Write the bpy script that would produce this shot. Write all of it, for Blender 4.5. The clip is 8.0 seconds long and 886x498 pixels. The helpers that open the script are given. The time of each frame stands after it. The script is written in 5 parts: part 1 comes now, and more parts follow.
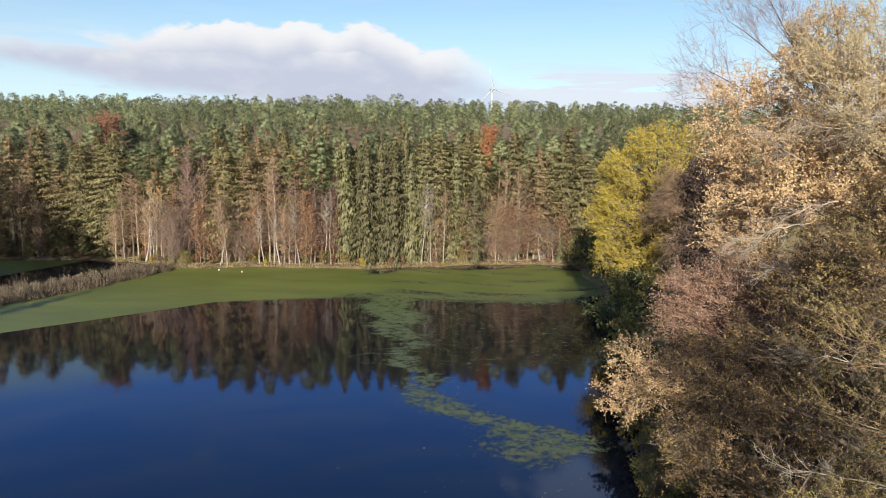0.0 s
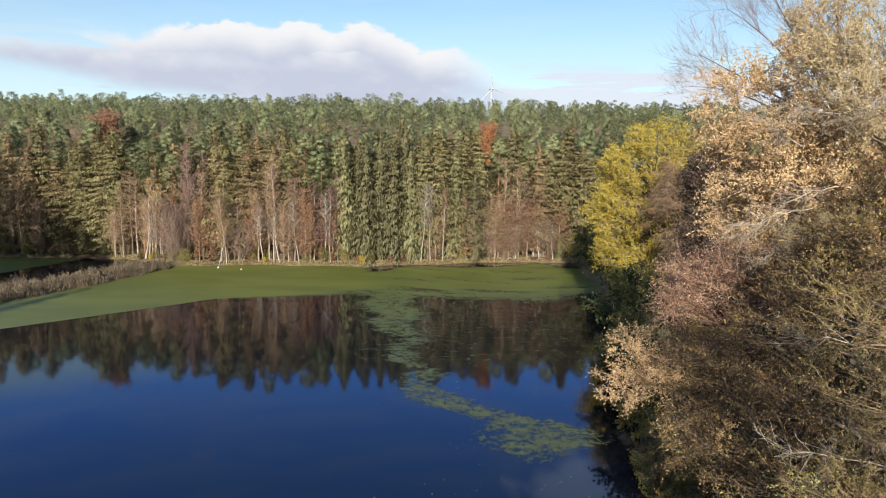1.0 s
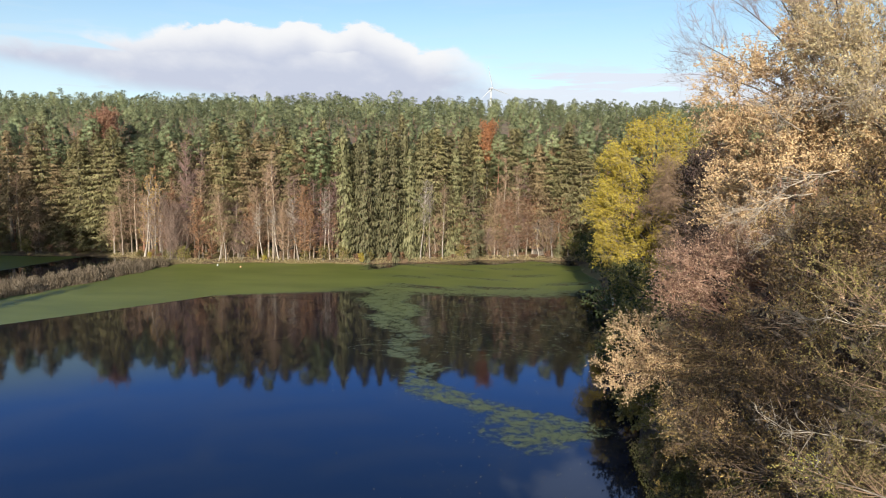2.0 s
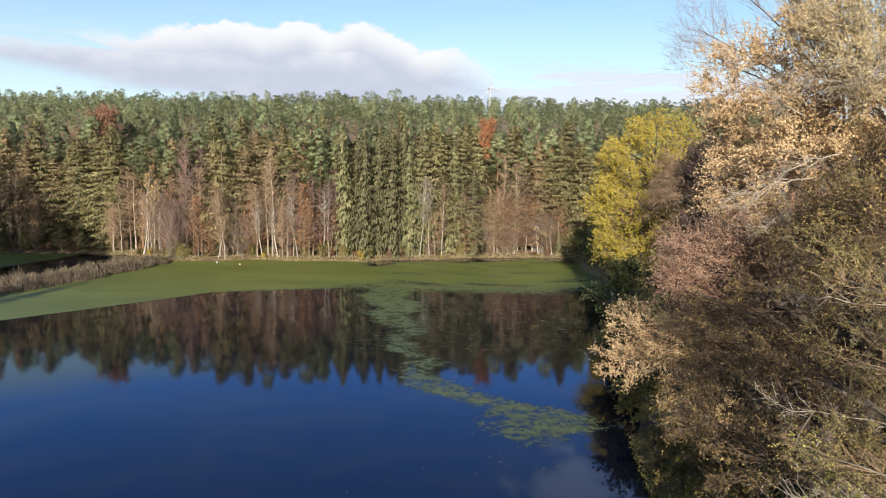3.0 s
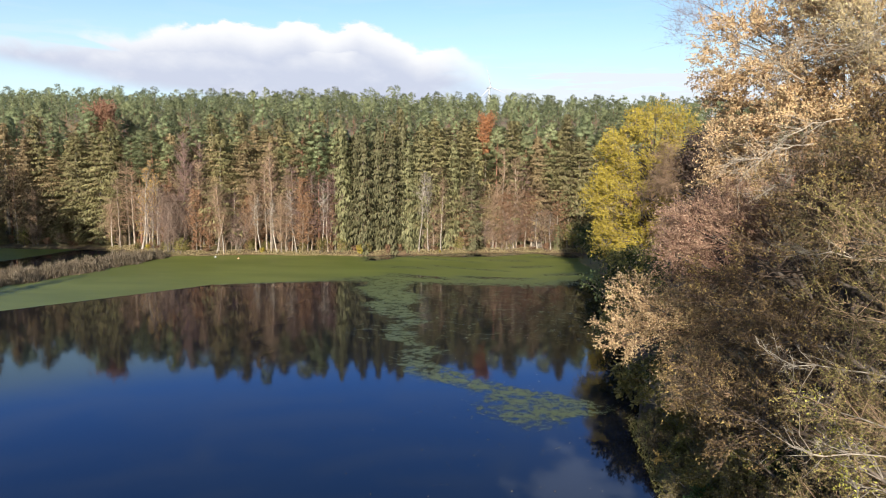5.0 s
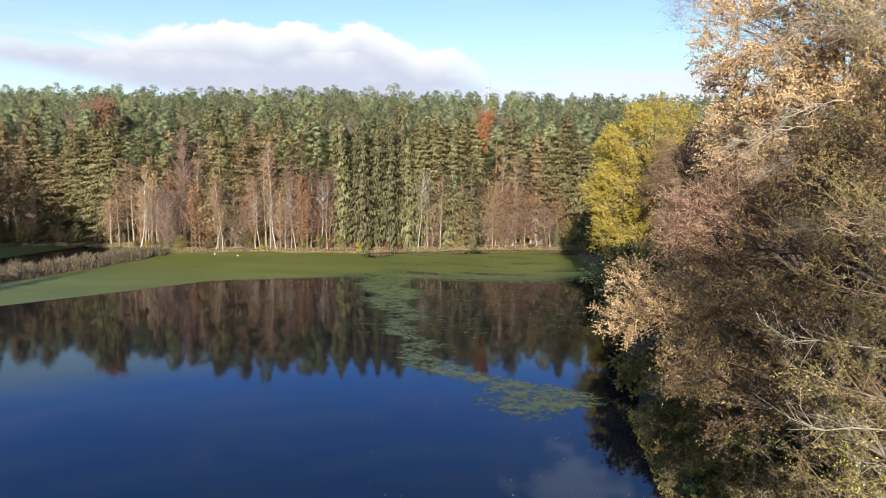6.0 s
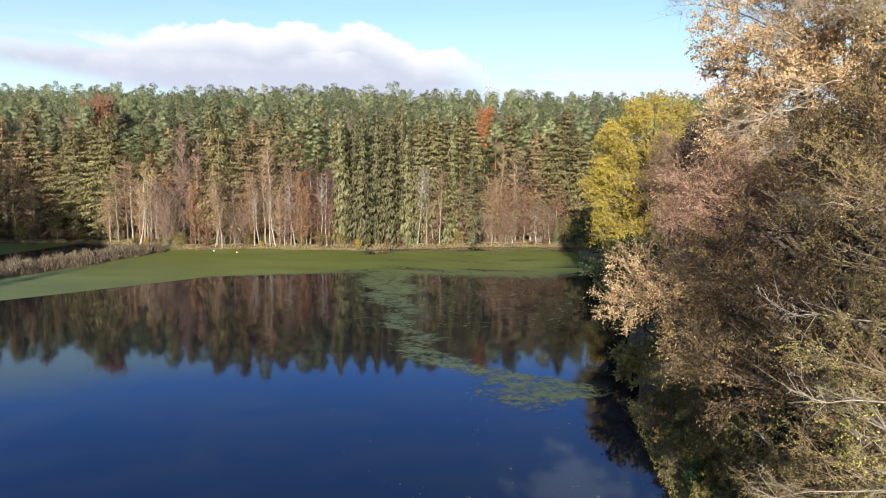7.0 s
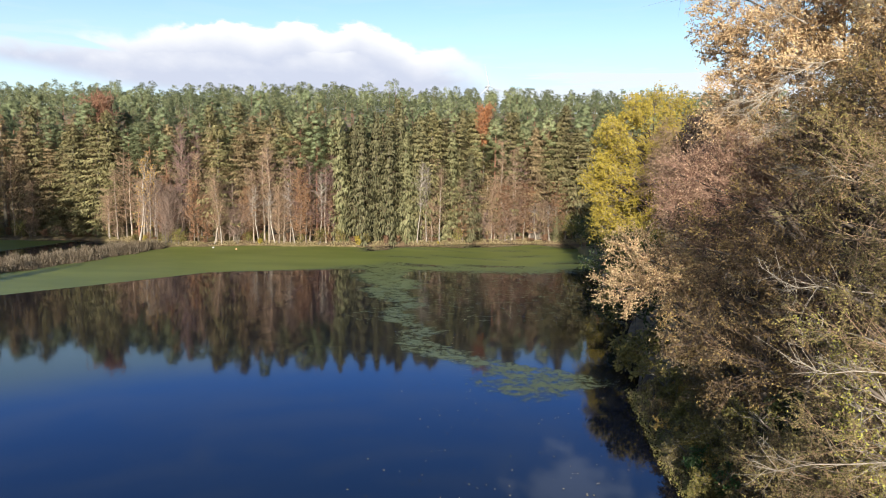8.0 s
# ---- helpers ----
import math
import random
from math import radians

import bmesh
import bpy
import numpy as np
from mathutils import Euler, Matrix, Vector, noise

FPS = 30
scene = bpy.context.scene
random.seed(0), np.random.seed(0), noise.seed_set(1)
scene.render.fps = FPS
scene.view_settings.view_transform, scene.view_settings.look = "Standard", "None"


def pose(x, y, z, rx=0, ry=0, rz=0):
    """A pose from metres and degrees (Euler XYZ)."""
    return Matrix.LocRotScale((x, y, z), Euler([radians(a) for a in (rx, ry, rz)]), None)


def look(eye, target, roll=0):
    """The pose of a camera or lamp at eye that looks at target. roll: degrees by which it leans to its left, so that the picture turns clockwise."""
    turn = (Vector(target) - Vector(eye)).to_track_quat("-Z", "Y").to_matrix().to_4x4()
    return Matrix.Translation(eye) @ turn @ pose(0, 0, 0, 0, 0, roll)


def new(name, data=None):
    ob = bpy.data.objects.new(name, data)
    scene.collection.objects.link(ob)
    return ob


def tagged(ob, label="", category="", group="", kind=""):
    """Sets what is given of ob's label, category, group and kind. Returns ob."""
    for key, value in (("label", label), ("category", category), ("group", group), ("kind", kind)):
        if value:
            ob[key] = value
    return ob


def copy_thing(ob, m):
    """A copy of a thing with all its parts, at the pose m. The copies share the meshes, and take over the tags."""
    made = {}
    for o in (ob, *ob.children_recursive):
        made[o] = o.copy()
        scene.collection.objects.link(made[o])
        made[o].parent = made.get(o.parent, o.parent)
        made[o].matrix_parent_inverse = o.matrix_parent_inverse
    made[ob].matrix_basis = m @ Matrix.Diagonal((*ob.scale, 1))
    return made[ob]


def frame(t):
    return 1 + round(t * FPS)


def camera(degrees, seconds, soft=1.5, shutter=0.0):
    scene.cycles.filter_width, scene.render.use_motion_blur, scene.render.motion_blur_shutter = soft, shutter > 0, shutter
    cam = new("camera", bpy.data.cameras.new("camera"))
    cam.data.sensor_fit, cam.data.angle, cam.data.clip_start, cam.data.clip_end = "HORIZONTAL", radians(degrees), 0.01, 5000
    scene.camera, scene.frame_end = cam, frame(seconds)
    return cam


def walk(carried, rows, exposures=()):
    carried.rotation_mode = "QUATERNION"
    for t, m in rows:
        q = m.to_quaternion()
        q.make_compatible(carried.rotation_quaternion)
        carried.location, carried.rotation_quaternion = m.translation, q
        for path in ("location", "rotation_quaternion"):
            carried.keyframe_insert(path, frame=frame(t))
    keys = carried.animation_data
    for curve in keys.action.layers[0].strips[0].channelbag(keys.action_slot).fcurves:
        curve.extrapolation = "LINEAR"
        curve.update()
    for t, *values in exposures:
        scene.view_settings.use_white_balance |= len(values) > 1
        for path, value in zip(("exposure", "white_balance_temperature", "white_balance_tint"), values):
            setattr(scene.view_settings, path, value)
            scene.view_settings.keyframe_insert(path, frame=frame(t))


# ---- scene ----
# Autumn lake seen from a drone that sinks straight down beside the trees of the bank.
cam = camera(70.0, 8.0, soft=1.0)
PATH = [
    (0.0, (0.021, -0.029, 16.955), (-1.424, 99.326, 5.705), 0.77),
    (1.0, (0.036, -0.019, 16.512), (-1.333, 99.338, 5.266), 0.76),
    (2.0, (0.051, -0.008, 16.050), (-1.242, 99.349, 4.808), 0.74),
    (3.0, (0.066, 0.002, 15.568), (-1.151, 99.361, 4.329), 0.72),
    (4.0, (0.081, 0.012, 15.064), (-1.059, 99.372, 3.829), 0.71),
    (5.0, (0.096, 0.023, 14.539), (-0.968, 99.384, 3.306), 0.69),
    (6.0, (0.112, 0.033, 13.990), (-0.877, 99.396, 2.761), 0.68),
    (7.0, (0.127, 0.043, 13.418), (-0.785, 99.407, 2.192), 0.66),
    (8.0, (0.142, 0.054, 12.821), (-0.694, 99.419, 1.599), 0.65),
]
walk(cam, [(t, look(eye, target, roll)) for t, eye, target, roll in PATH], exposures=[(0.0, 0.61), (4.0, 0.73), (8.0, 0.84)])

# ---------------------------------------------------------------- light
SUN_ELEV, SUN_LEFT = 18.0, 6.0          # degrees above the horizon, degrees left of straight behind
sun_data = bpy.data.lights.new("sun", "SUN")
sun_data.energy, sun_data.angle, sun_data.color = 5.6, radians(0.5), (1.0, 0.91, 0.78)
sun = new("sun", sun_data)
sun_from = Vector((-math.sin(radians(SUN_LEFT)), -math.cos(radians(SUN_LEFT)), math.tan(radians(SUN_ELEV)))).normalized()
sun.matrix_world = look(sun_from * 200, (0, 0, 0))


class Nodes:
    """Short hand for building node trees."""

    def __init__(self, tree):
        self.tree = tree
        tree.nodes.clear()

    def add(self, kind, **values):
        node = self.tree.nodes.new("ShaderNode" + kind)
        for key, value in values.items():
            setattr(node, key, value)
        return node

    def wire(self, a, b):
        self.tree.links.new(a, b)

    def put(self, socket, value):
        if isinstance(value, bpy.types.NodeSocket):
            self.wire(value, socket)
        else:
            socket.default_value = value

    def math(self, op, a, b=0.0, c=0.0, clamp=False):
        node = self.add("Math", operation=op, use_clamp=clamp)
        for i, v in enumerate((a, b, c)):
            self.put(node.inputs[i], v)
        return node.outputs[0]

    def ramp(self, fac, stops, mode="LINEAR"):
        node = self.add("ValToRGB")
        node.color_ramp.interpolation = mode
        while len(node.color_ramp.elements) < len(stops):
            node.color_ramp.elements.new(0.5)
        for e, (p, c) in zip(node.color_ramp.elements, stops):
            e.position = p
            e.color = (c, c, c, 1) if isinstance(c, (int, float)) else (*c, 1)
        self.put(node.inputs[0], fac)
        return node.outputs[0]

    def noise(self, vector, scale, detail=3.0, rough=0.55, distort=0.0):
        node = self.add("TexNoise")
        self.put(node.inputs["Vector"], vector)
        node.inputs["Scale"].default_value = scale
        node.inputs["Detail"].default_value = detail
        node.inputs["Roughness"].default_value = rough
        node.inputs["Distortion"].default_value = distort
        return node.outputs[0]

    def mix(self, fac, a, b, blend="MIX"):
        node = self.add("Mix", data_type="RGBA", blend_type=blend)
        self.put(node.inputs[0], fac)
        self.put(node.inputs[6], a if isinstance(a, bpy.types.NodeSocket) else (*a, 1))
        self.put(node.inputs[7], b if isinstance(b, bpy.types.NodeSocket) else (*b, 1))
        return node.outputs[2]

    def step(self, value, lo, hi):
        node = self.add("MapRange", interpolation_type="SMOOTHSTEP")
        self.put(node.inputs[0], value)
        self.put(node.inputs[1], lo)
        self.put(node.inputs[2], hi)
        return node.outputs[0]


def make_world():
    world = bpy.data.worlds.new("sky")
    scene.world = world
    world.use_nodes = True
    n = Nodes(world.node_tree)
    sky = n.add("TexSky", sky_type="NISHITA", sun_disc=False, sun_elevation=radians(SUN_ELEV),
                sun_rotation=radians(180 + SUN_LEFT), altitude=300, air_density=1.0, dust_density=0.25, ozone_density=1.6)
    way = n.add("TexCoord").outputs["Generated"]
    sep = n.add("SeparateXYZ")
    n.wire(way, sep.inputs[0])
    x, y, z = sep.outputs
    ahead = n.math("MAXIMUM", y, 0.02)
    u = n.math("DIVIDE", x, ahead)                      # sideways, as a tangent
    flat = n.math("SQRT", n.math("ADD", n.math("MULTIPLY", x, x), n.math("MULTIPLY", y, y)))
    v = n.math("DIVIDE", z, n.math("MAXIMUM", flat, 0.02))
    uv = n.add("CombineXYZ")
    n.wire(u, uv.inputs[0])
    n.wire(n.math("MULTIPLY", v, 1.9), uv.inputs[1])
    puff = n.noise(uv.outputs[0], 8.0, 8.0, 0.6, 0.25)
    fine = n.noise(uv.outputs[0], 26.0, 5.0, 0.6)
    soft = n.noise(uv.outputs[0], 3.2, 4.0, 0.5)
    # a long heap cloud low over the wood: its top edge along u
    place = n.math("MULTIPLY_ADD", u, 0.5, 0.5)
    top = n.ramp(place, [(0.0, 0.175), (0.16, 0.203), (0.25, 0.206), (0.285, 0.217), (0.329, 0.229), (0.352, 0.221), (0.385, 0.235), (0.402, 0.219), (0.428, 0.239), (0.459, 0.217),
                         (0.474, 0.199), (0.5, 0.204), (0.522, 0.188), (0.55, 0.162), (0.6, 0.15)])
    edge = n.math("MULTIPLY_ADD", n.math("SUBTRACT", puff, 0.5), 0.04, top)
    edge = n.math("MULTIPLY_ADD", n.math("SUBTRACT", fine, 0.5), 0.03, edge)
    under = n.math("SUBTRACT", edge, v)                  # depth below the cloud's top
    bank = n.step(under, 0.0, n.ramp(place, [(0.2, 0.05), (0.3, 0.008), (0.5, 0.012), (0.56, 0.05)]))
    floor_v = n.ramp(place, [(0.0, 0.16), (0.2, 0.135), (0.33, 0.118), (0.45, 0.10), (0.6, 0.09)])
    base = n.step(n.math("ADD", v, n.math("MULTIPLY", n.math("SUBTRACT", soft, 0.5), 0.06)), n.math("SUBTRACT", floor_v, 0.03), n.math("ADD", floor_v, 0.012))
    bank = n.math("MULTIPLY", bank, base)
    rift_at = n.math("MULTIPLY_ADD", n.math("ADD", u, 0.55), -0.1, 0.172)
    rift_wide = n.math("MULTIPLY", n.math("SUBTRACT", -0.5, u), 0.075, clamp=True)
    rift = n.math("SUBTRACT", 1.0, n.step(n.math("ABSOLUTE", n.math("SUBTRACT", v, rift_at)), n.math("MULTIPLY", rift_wide, 0.4), n.math("ADD", rift_wide, 0.002)))
    rift = n.math("MULTIPLY", rift, n.step(n.math("MULTIPLY", u, -1.0), 0.5, 0.58))
    bank = n.math("MULTIPLY", bank, n.math("SUBTRACT", 1.0, rift))
    ends = n.math("SUBTRACT", 1.0, n.step(n.math("ADD", u, n.math("MULTIPLY", n.math("SUBTRACT", puff, 0.5), 0.2)), -0.04, 0.2))
    bank = n.math("MULTIPLY", bank, ends)
    # thin streaks elsewhere in the sky
    streak_at = n.add("Mapping")
    streak_at.inputs["Scale"].default_value = (1.6, 7.0, 1.0)
    n.wire(uv.outputs[0], streak_at.inputs[0])
    streak = n.noise(streak_at.outputs[0], 2.6, 6.0, 0.6, 0.3)
    low = n.math("SUBTRACT", 1.0, n.step(v, 0.12, 0.24))
    thin = n.math("MULTIPLY", n.step(streak, 0.40, 0.64), n.math("MULTIPLY_ADD", low, 0.8, 0.12))
    high = n.math("MULTIPLY", n.step(soft, 0.55, 0.75), n.step(v, 0.36, 0.5))
    thin = n.math("MAXIMUM", thin, n.math("MULTIPLY", high, 0.5))
    haze = n.math("MULTIPLY", n.math("SUBTRACT", 1.0, n.step(v, 0.1, 0.275)), 0.5)
    # flat grey banks low on the right
    flat_at = n.add("Mapping")
    flat_at.inputs["Scale"].default_value = (1.3, 9.0, 1.0)
    n.wire(uv.outputs[0], flat_at.inputs[0])
    shelf = n.step(n.math("SUBTRACT", n.math("MULTIPLY_ADD", n.noise(flat_at.outputs[0], 2.2, 5.0, 0.6, 0.2), 0.2, 0.06), v), 0.0, 0.022)
    shelf = n.math("MULTIPLY", shelf, n.step(u, -0.05, 0.05))
    cover = n.math("MAXIMUM", n.math("MAXIMUM", bank, thin), haze)
    cover = n.math("MAXIMUM", cover, n.math("MULTIPLY", shelf, 0.85))
    # one small cloud high ahead, seen in the water
    aside, above = n.math("MULTIPLY", n.math("SUBTRACT", u, 0.245), 7.0), n.math("MULTIPLY", n.math("SUBTRACT", v, 0.50), 15.0)
    away = n.math("ADD", n.math("MULTIPLY", aside, aside), n.math("MULTIPLY", above, above))
    lone = n.math("SUBTRACT", 1.0, n.step(n.math("MULTIPLY_ADD", n.math("ADD", n.math("SUBTRACT", puff, 0.5), n.math("MULTIPLY", n.math("SUBTRACT", fine, 0.5), 0.6)), 7.0, away), -0.4, 1.0))
    cover = n.math("MAXIMUM", cover, n.math("MULTIPLY", lone, 0.6))
    front = n.step(y, 0.0, 0.2)
    cover = n.math("MULTIPLY", cover, front)
    # lit tops, greyer undersides
    ridge = n.math("MULTIPLY_ADD", n.math("SUBTRACT", puff, 0.5), 0.05, n.ramp(place, [(0.2, 0.165), (0.3, 0.178), (0.38, 0.187), (0.46, 0.186), (0.54, 0.165)]))
    below = n.math("SUBTRACT", ridge, v)
    crest = n.math("MULTIPLY", n.step(below, -0.004, 0.004), n.math("SUBTRACT", 1.0, n.step(below, 0.004, 0.034)))
    lit = n.math("MAXIMUM", n.math("SUBTRACT", 1.0, n.step(under, 0.012, 0.06)), n.math("MULTIPLY", crest, n.math("MULTIPLY", n.step(soft, 0.42, 0.62), 0.9)))
    lit = n.math("MULTIPLY_ADD", n.math("SUBTRACT", n.math("MULTIPLY_ADD", fine, 0.5, puff), 0.75), 0.9, lit, clamp=True)
    tone = n.mix(lit, (3.8, 4.1, 4.95), (6.0, 6.05, 6.15))
    tone = n.mix(bank, n.mix(shelf, (4.6, 5.35, 5.8), (5.1, 5.2, 5.75)), tone)
    tone = n.mix(lone, tone, (5.8, 7.4, 11.0))
    deep = n.mix(n.step(v, 0.262, 0.32), (1.06, 1.1, 1.07), (0.46, 0.84, 1.66))
    deep = n.mix(n.step(v, 0.36, 0.56), deep, (0.6, 1.05, 1.85))
    deep = n.mix(n.step(v, 0.65, 1.3), deep, (0.72, 0.86, 1.1))
    deep = n.mix(n.step(y, -0.2, 0.45), (0.9, 0.87, 0.82), deep)
    colour = n.mix(cover, n.mix(1.0, sky.outputs[0], deep, "MULTIPLY"), tone)
    back = n.add("Background")
    back.inputs[1].default_value = 0.1
    n.wire(colour, back.inputs[0])
    n.wire(back.outputs[0], n.add("OutputWorld").inputs[0])


make_world()


# ---------------------------------------------------------------- materials
def material(name):
    m = bpy.data.materials.new(name)
    m.use_nodes = True
    return m, Nodes(m.node_tree)


def foliage(name, colours, through_light=0.35, patch=0.35, rough=0.6, patch_scale=0.45, vary=0.5):
    """Leaves or needles: every blade has its own shade, with paler and darker patches through the crown."""
    m, n = material(name)
    geo = n.add("NewGeometry")
    ob = n.add("ObjectInfo")
    coord = n.add("TexCoord").outputs["Object"]
    stops = [(i / (len(colours) - 1), c) for i, c in enumerate(colours)]
    pick = n.math("ADD", n.math("MULTIPLY", geo.outputs["Random Per Island"], 1 - patch),
                  n.math("MULTIPLY", n.step(n.noise(coord, patch_scale, 2.0), 0.3, 0.7), patch))
    colour = n.ramp(pick, stops)
    hsv = n.add("HueSaturation")
    n.wire(n.math("MULTIPLY_ADD", ob.outputs["Random"], 0.014, 0.493), hsv.inputs["Hue"])
    n.wire(n.math("MULTIPLY_ADD", ob.outputs["Random"], vary, 0.99 - vary / 2), hsv.inputs["Value"])
    n.wire(colour, hsv.inputs["Color"])
    body = n.add("BsdfPrincipled")
    body.inputs["Roughness"].default_value = rough
    body.inputs["Specular IOR Level"].default_value = 0.3
    n.wire(hsv.outputs[0], body.inputs["Base Color"])
    thin = n.add("BsdfTranslucent")
    n.wire(hsv.outputs[0], thin.inputs[0])
    both = n.add("MixShader")
    both.inputs[0].default_value = through_light
    n.wire(body.outputs[0], both.inputs[1])
    n.wire(thin.outputs[0], both.inputs[2])
    n.wire(both.outputs[0], n.add("OutputMaterial").inputs[0])
    return m


def bark(name, dark, pale, scale=6.0, stretch=0.25, bump=0.4):
    m, n = material(name)
    coord = n.add("TexCoord").outputs["Object"]
    at = n.add("Mapping")
    at.inputs["Scale"].default_value = (1, 1, stretch)
    n.wire(coord, at.inputs[0])
    grain = n.noise(at.outputs[0], scale, 5.0, 0.65)
    large = n.noise(coord, 0.7, 3.0)
    colour = n.mix(n.step(n.math("ADD", n.math("MULTIPLY", grain, 0.6), n.math("MULTIPLY", large, 0.4)), 0.36, 0.64), dark, pale)
    ob = n.add("ObjectInfo")
    hsv = n.add("HueSaturation")
    n.wire(n.math("MULTIPLY_ADD", ob.outputs["Random"], 0.5, 0.75), hsv.inputs["Value"])
    n.wire(colour, hsv.inputs["Color"])
    body = n.add("BsdfPrincipled")
    body.inputs["Roughness"].default_value = 0.85
    n.wire(hsv.outputs[0], body.inputs["Base Color"])
    b = n.add("Bump")
    b.inputs["Strength"].default_value = bump
    b.inputs["Distance"].default_value = 0.02
    n.wire(grain, b.inputs["Height"])
    n.wire(b.outputs[0], body.inputs["Normal"])
    n.wire(body.outputs[0], n.add("OutputMaterial").inputs[0])
    return m


SPRUCE = foliage("spruce_needles", [(0.146, 0.134, 0.0634), (0.208, 0.187, 0.088), (0.278, 0.244, 0.117)], 0.15, 0.72, 0.6, 0.7)
SPRUCE_OLIVE = foliage("olive_spruce_needles", [(0.133, 0.132, 0.0646), (0.19, 0.183, 0.0922), (0.255, 0.242, 0.127)], 0.15, 0.7, 0.6, 0.7)
OLIVE_DULL = foliage("dull_olive_leaves", [(0.05, 0.042, 0.026), (0.11, 0.088, 0.042), (0.2, 0.17, 0.062), (0.40, 0.35, 0.11)], 0.15, 0.5, 0.6, 0.9, vary=0.04)
SPRUCE_BROWN = foliage("dull_spruce_needles", [(0.198, 0.153, 0.0826), (0.284, 0.216, 0.117), (0.383, 0.289, 0.163)], 0.15, 0.72, 0.6, 0.7)
PINE = foliage("pine_needles", [(0.111, 0.129, 0.0662), (0.18, 0.209, 0.108), (0.254, 0.293, 0.155)], 0.2, 0.84, 0.6, 0.5)
PINE_PALE = foliage("pale_pine_needles", [(0.154, 0.174, 0.0862), (0.24, 0.265, 0.133), (0.329, 0.357, 0.187)], 0.2, 0.84, 0.6, 0.5)
PINE_DARK = foliage("dark_pine_needles", [(0.0904, 0.108, 0.0551), (0.144, 0.169, 0.0883), (0.203, 0.234, 0.127)], 0.2, 0.84, 0.6, 0.5)
TAN = foliage("tan_leaves", [(0.24, 0.145, 0.075), (0.49, 0.34, 0.175), (0.61, 0.47, 0.28), (0.67, 0.53, 0.26)], 0.12, 0.2, vary=0.04)
CREAM = foliage("cream_leaves", [(0.306, 0.227, 0.115), (0.484, 0.386, 0.213), (0.578, 0.491, 0.295)], 0.15, 0.25, vary=0.04)
PINK = foliage("pinkish_brown_leaves", [(0.145, 0.09, 0.062), (0.33, 0.215, 0.145), (0.56, 0.4, 0.275)], 0.12, 0.2, vary=0.04)
OLIVE = foliage("olive_leaves", [(0.065, 0.048, 0.03), (0.13, 0.095, 0.05), (0.19, 0.14, 0.06), (0.36, 0.28, 0.09)], 0.35, 0.25)
BROWN = foliage("brown_leaves", [(0.05, 0.034, 0.02), (0.10, 0.07, 0.036), (0.2, 0.14, 0.056), (0.5, 0.39, 0.125)], 0.15, 0.4, 0.6, 0.9, vary=0.04)
YELLOW = foliage("yellow_leaves", [(0.189, 0.148, 0.0267), (0.427, 0.347, 0.0491), (0.538, 0.466, 0.0891)], 0.22, 0.35, vary=0.04)
ORANGE = foliage("orange_leaves", [(0.22, 0.095, 0.045), (0.42, 0.19, 0.085), (0.52, 0.27, 0.12)], 0.3)
RED = foliage("rust_red_leaves", [(0.15, 0.07, 0.05), (0.25, 0.125, 0.085), (0.33, 0.19, 0.125)], 0.3)
SHRUB = foliage("shrub_leaves", [(0.078, 0.0813, 0.0264), (0.195, 0.175, 0.054), (0.39, 0.312, 0.096)], 0.25)
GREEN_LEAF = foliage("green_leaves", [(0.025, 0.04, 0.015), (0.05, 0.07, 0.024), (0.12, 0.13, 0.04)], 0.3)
YELLOW_GREEN = foliage("yellow_green_leaves", [(0.19, 0.175, 0.04), (0.36, 0.34, 0.07), (0.52, 0.49, 0.13)], 0.25, 0.3, vary=0.04)
IVY = foliage("ivy_leaves", [(0.03, 0.055, 0.018), (0.06, 0.115, 0.034), (0.10, 0.185, 0.05)], 0.2, 0.3, 0.45, vary=0.04)
GOLD = foliage("golden_leaves", [(0.34, 0.20, 0.06), (0.54, 0.36, 0.11), (0.66, 0.49, 0.19)], 0.35)
COPPER = foliage("copper_leaves", [(0.16, 0.085, 0.05), (0.28, 0.15, 0.085), (0.42, 0.25, 0.14)], 0.35)
# near-black leaves: the deep shade inside the thickets is put into the colour
SHADE_DARK = foliage("dark_withered_leaves", [(0.028, 0.02, 0.018), (0.055, 0.04, 0.032), (0.10, 0.072, 0.05)], 0.1)
REED = foliage("dry_reeds", [(0.10, 0.078, 0.05), (0.2, 0.16, 0.105), (0.36, 0.3, 0.215)], 0.25)
DRY_GRASS = foliage("dry_grass", [(0.16, 0.12, 0.07), (0.31, 0.245, 0.14), (0.22, 0.20, 0.09)], 0.3)

BARK_GREY = bark("grey_bark", (0.08, 0.066, 0.052), (0.21, 0.185, 0.15))
BARK_TAN = bark("pale_brown_bark", (0.15, 0.12, 0.092), (0.37, 0.31, 0.25))
BARK_DARK = bark("dark_bark", (0.04, 0.032, 0.025), (0.125, 0.10, 0.08))
BARK_PALE = bark("pale_birch_bark", (0.18, 0.15, 0.125), (0.5, 0.45, 0.39), 3.0, 1.4)
BARK_PINE = bark("red_pine_bark", (0.16, 0.075, 0.045), (0.33, 0.17, 0.11))
TWIG_GREY = bark("grey_twigs", (0.16, 0.13, 0.11), (0.36, 0.32, 0.27))
TWIG_BROWN = bark("brown_twigs", (0.16, 0.105, 0.068), (0.36, 0.245, 0.158))
TWIG_PURPLE = bark("purple_brown_twigs", (0.12, 0.072, 0.064), (0.24, 0.155, 0.135))
TWIG_PINKISH = bark("pinkish_twigs", (0.13, 0.088, 0.066), (0.265, 0.185, 0.145))
TWIG_MIXED = bark("mottled_twigs", (0.042, 0.028, 0.02), (0.165, 0.113, 0.078))
TWIG_BLEACHED = bark("bleached_twigs", (0.2, 0.165, 0.13), (0.44, 0.385, 0.31))
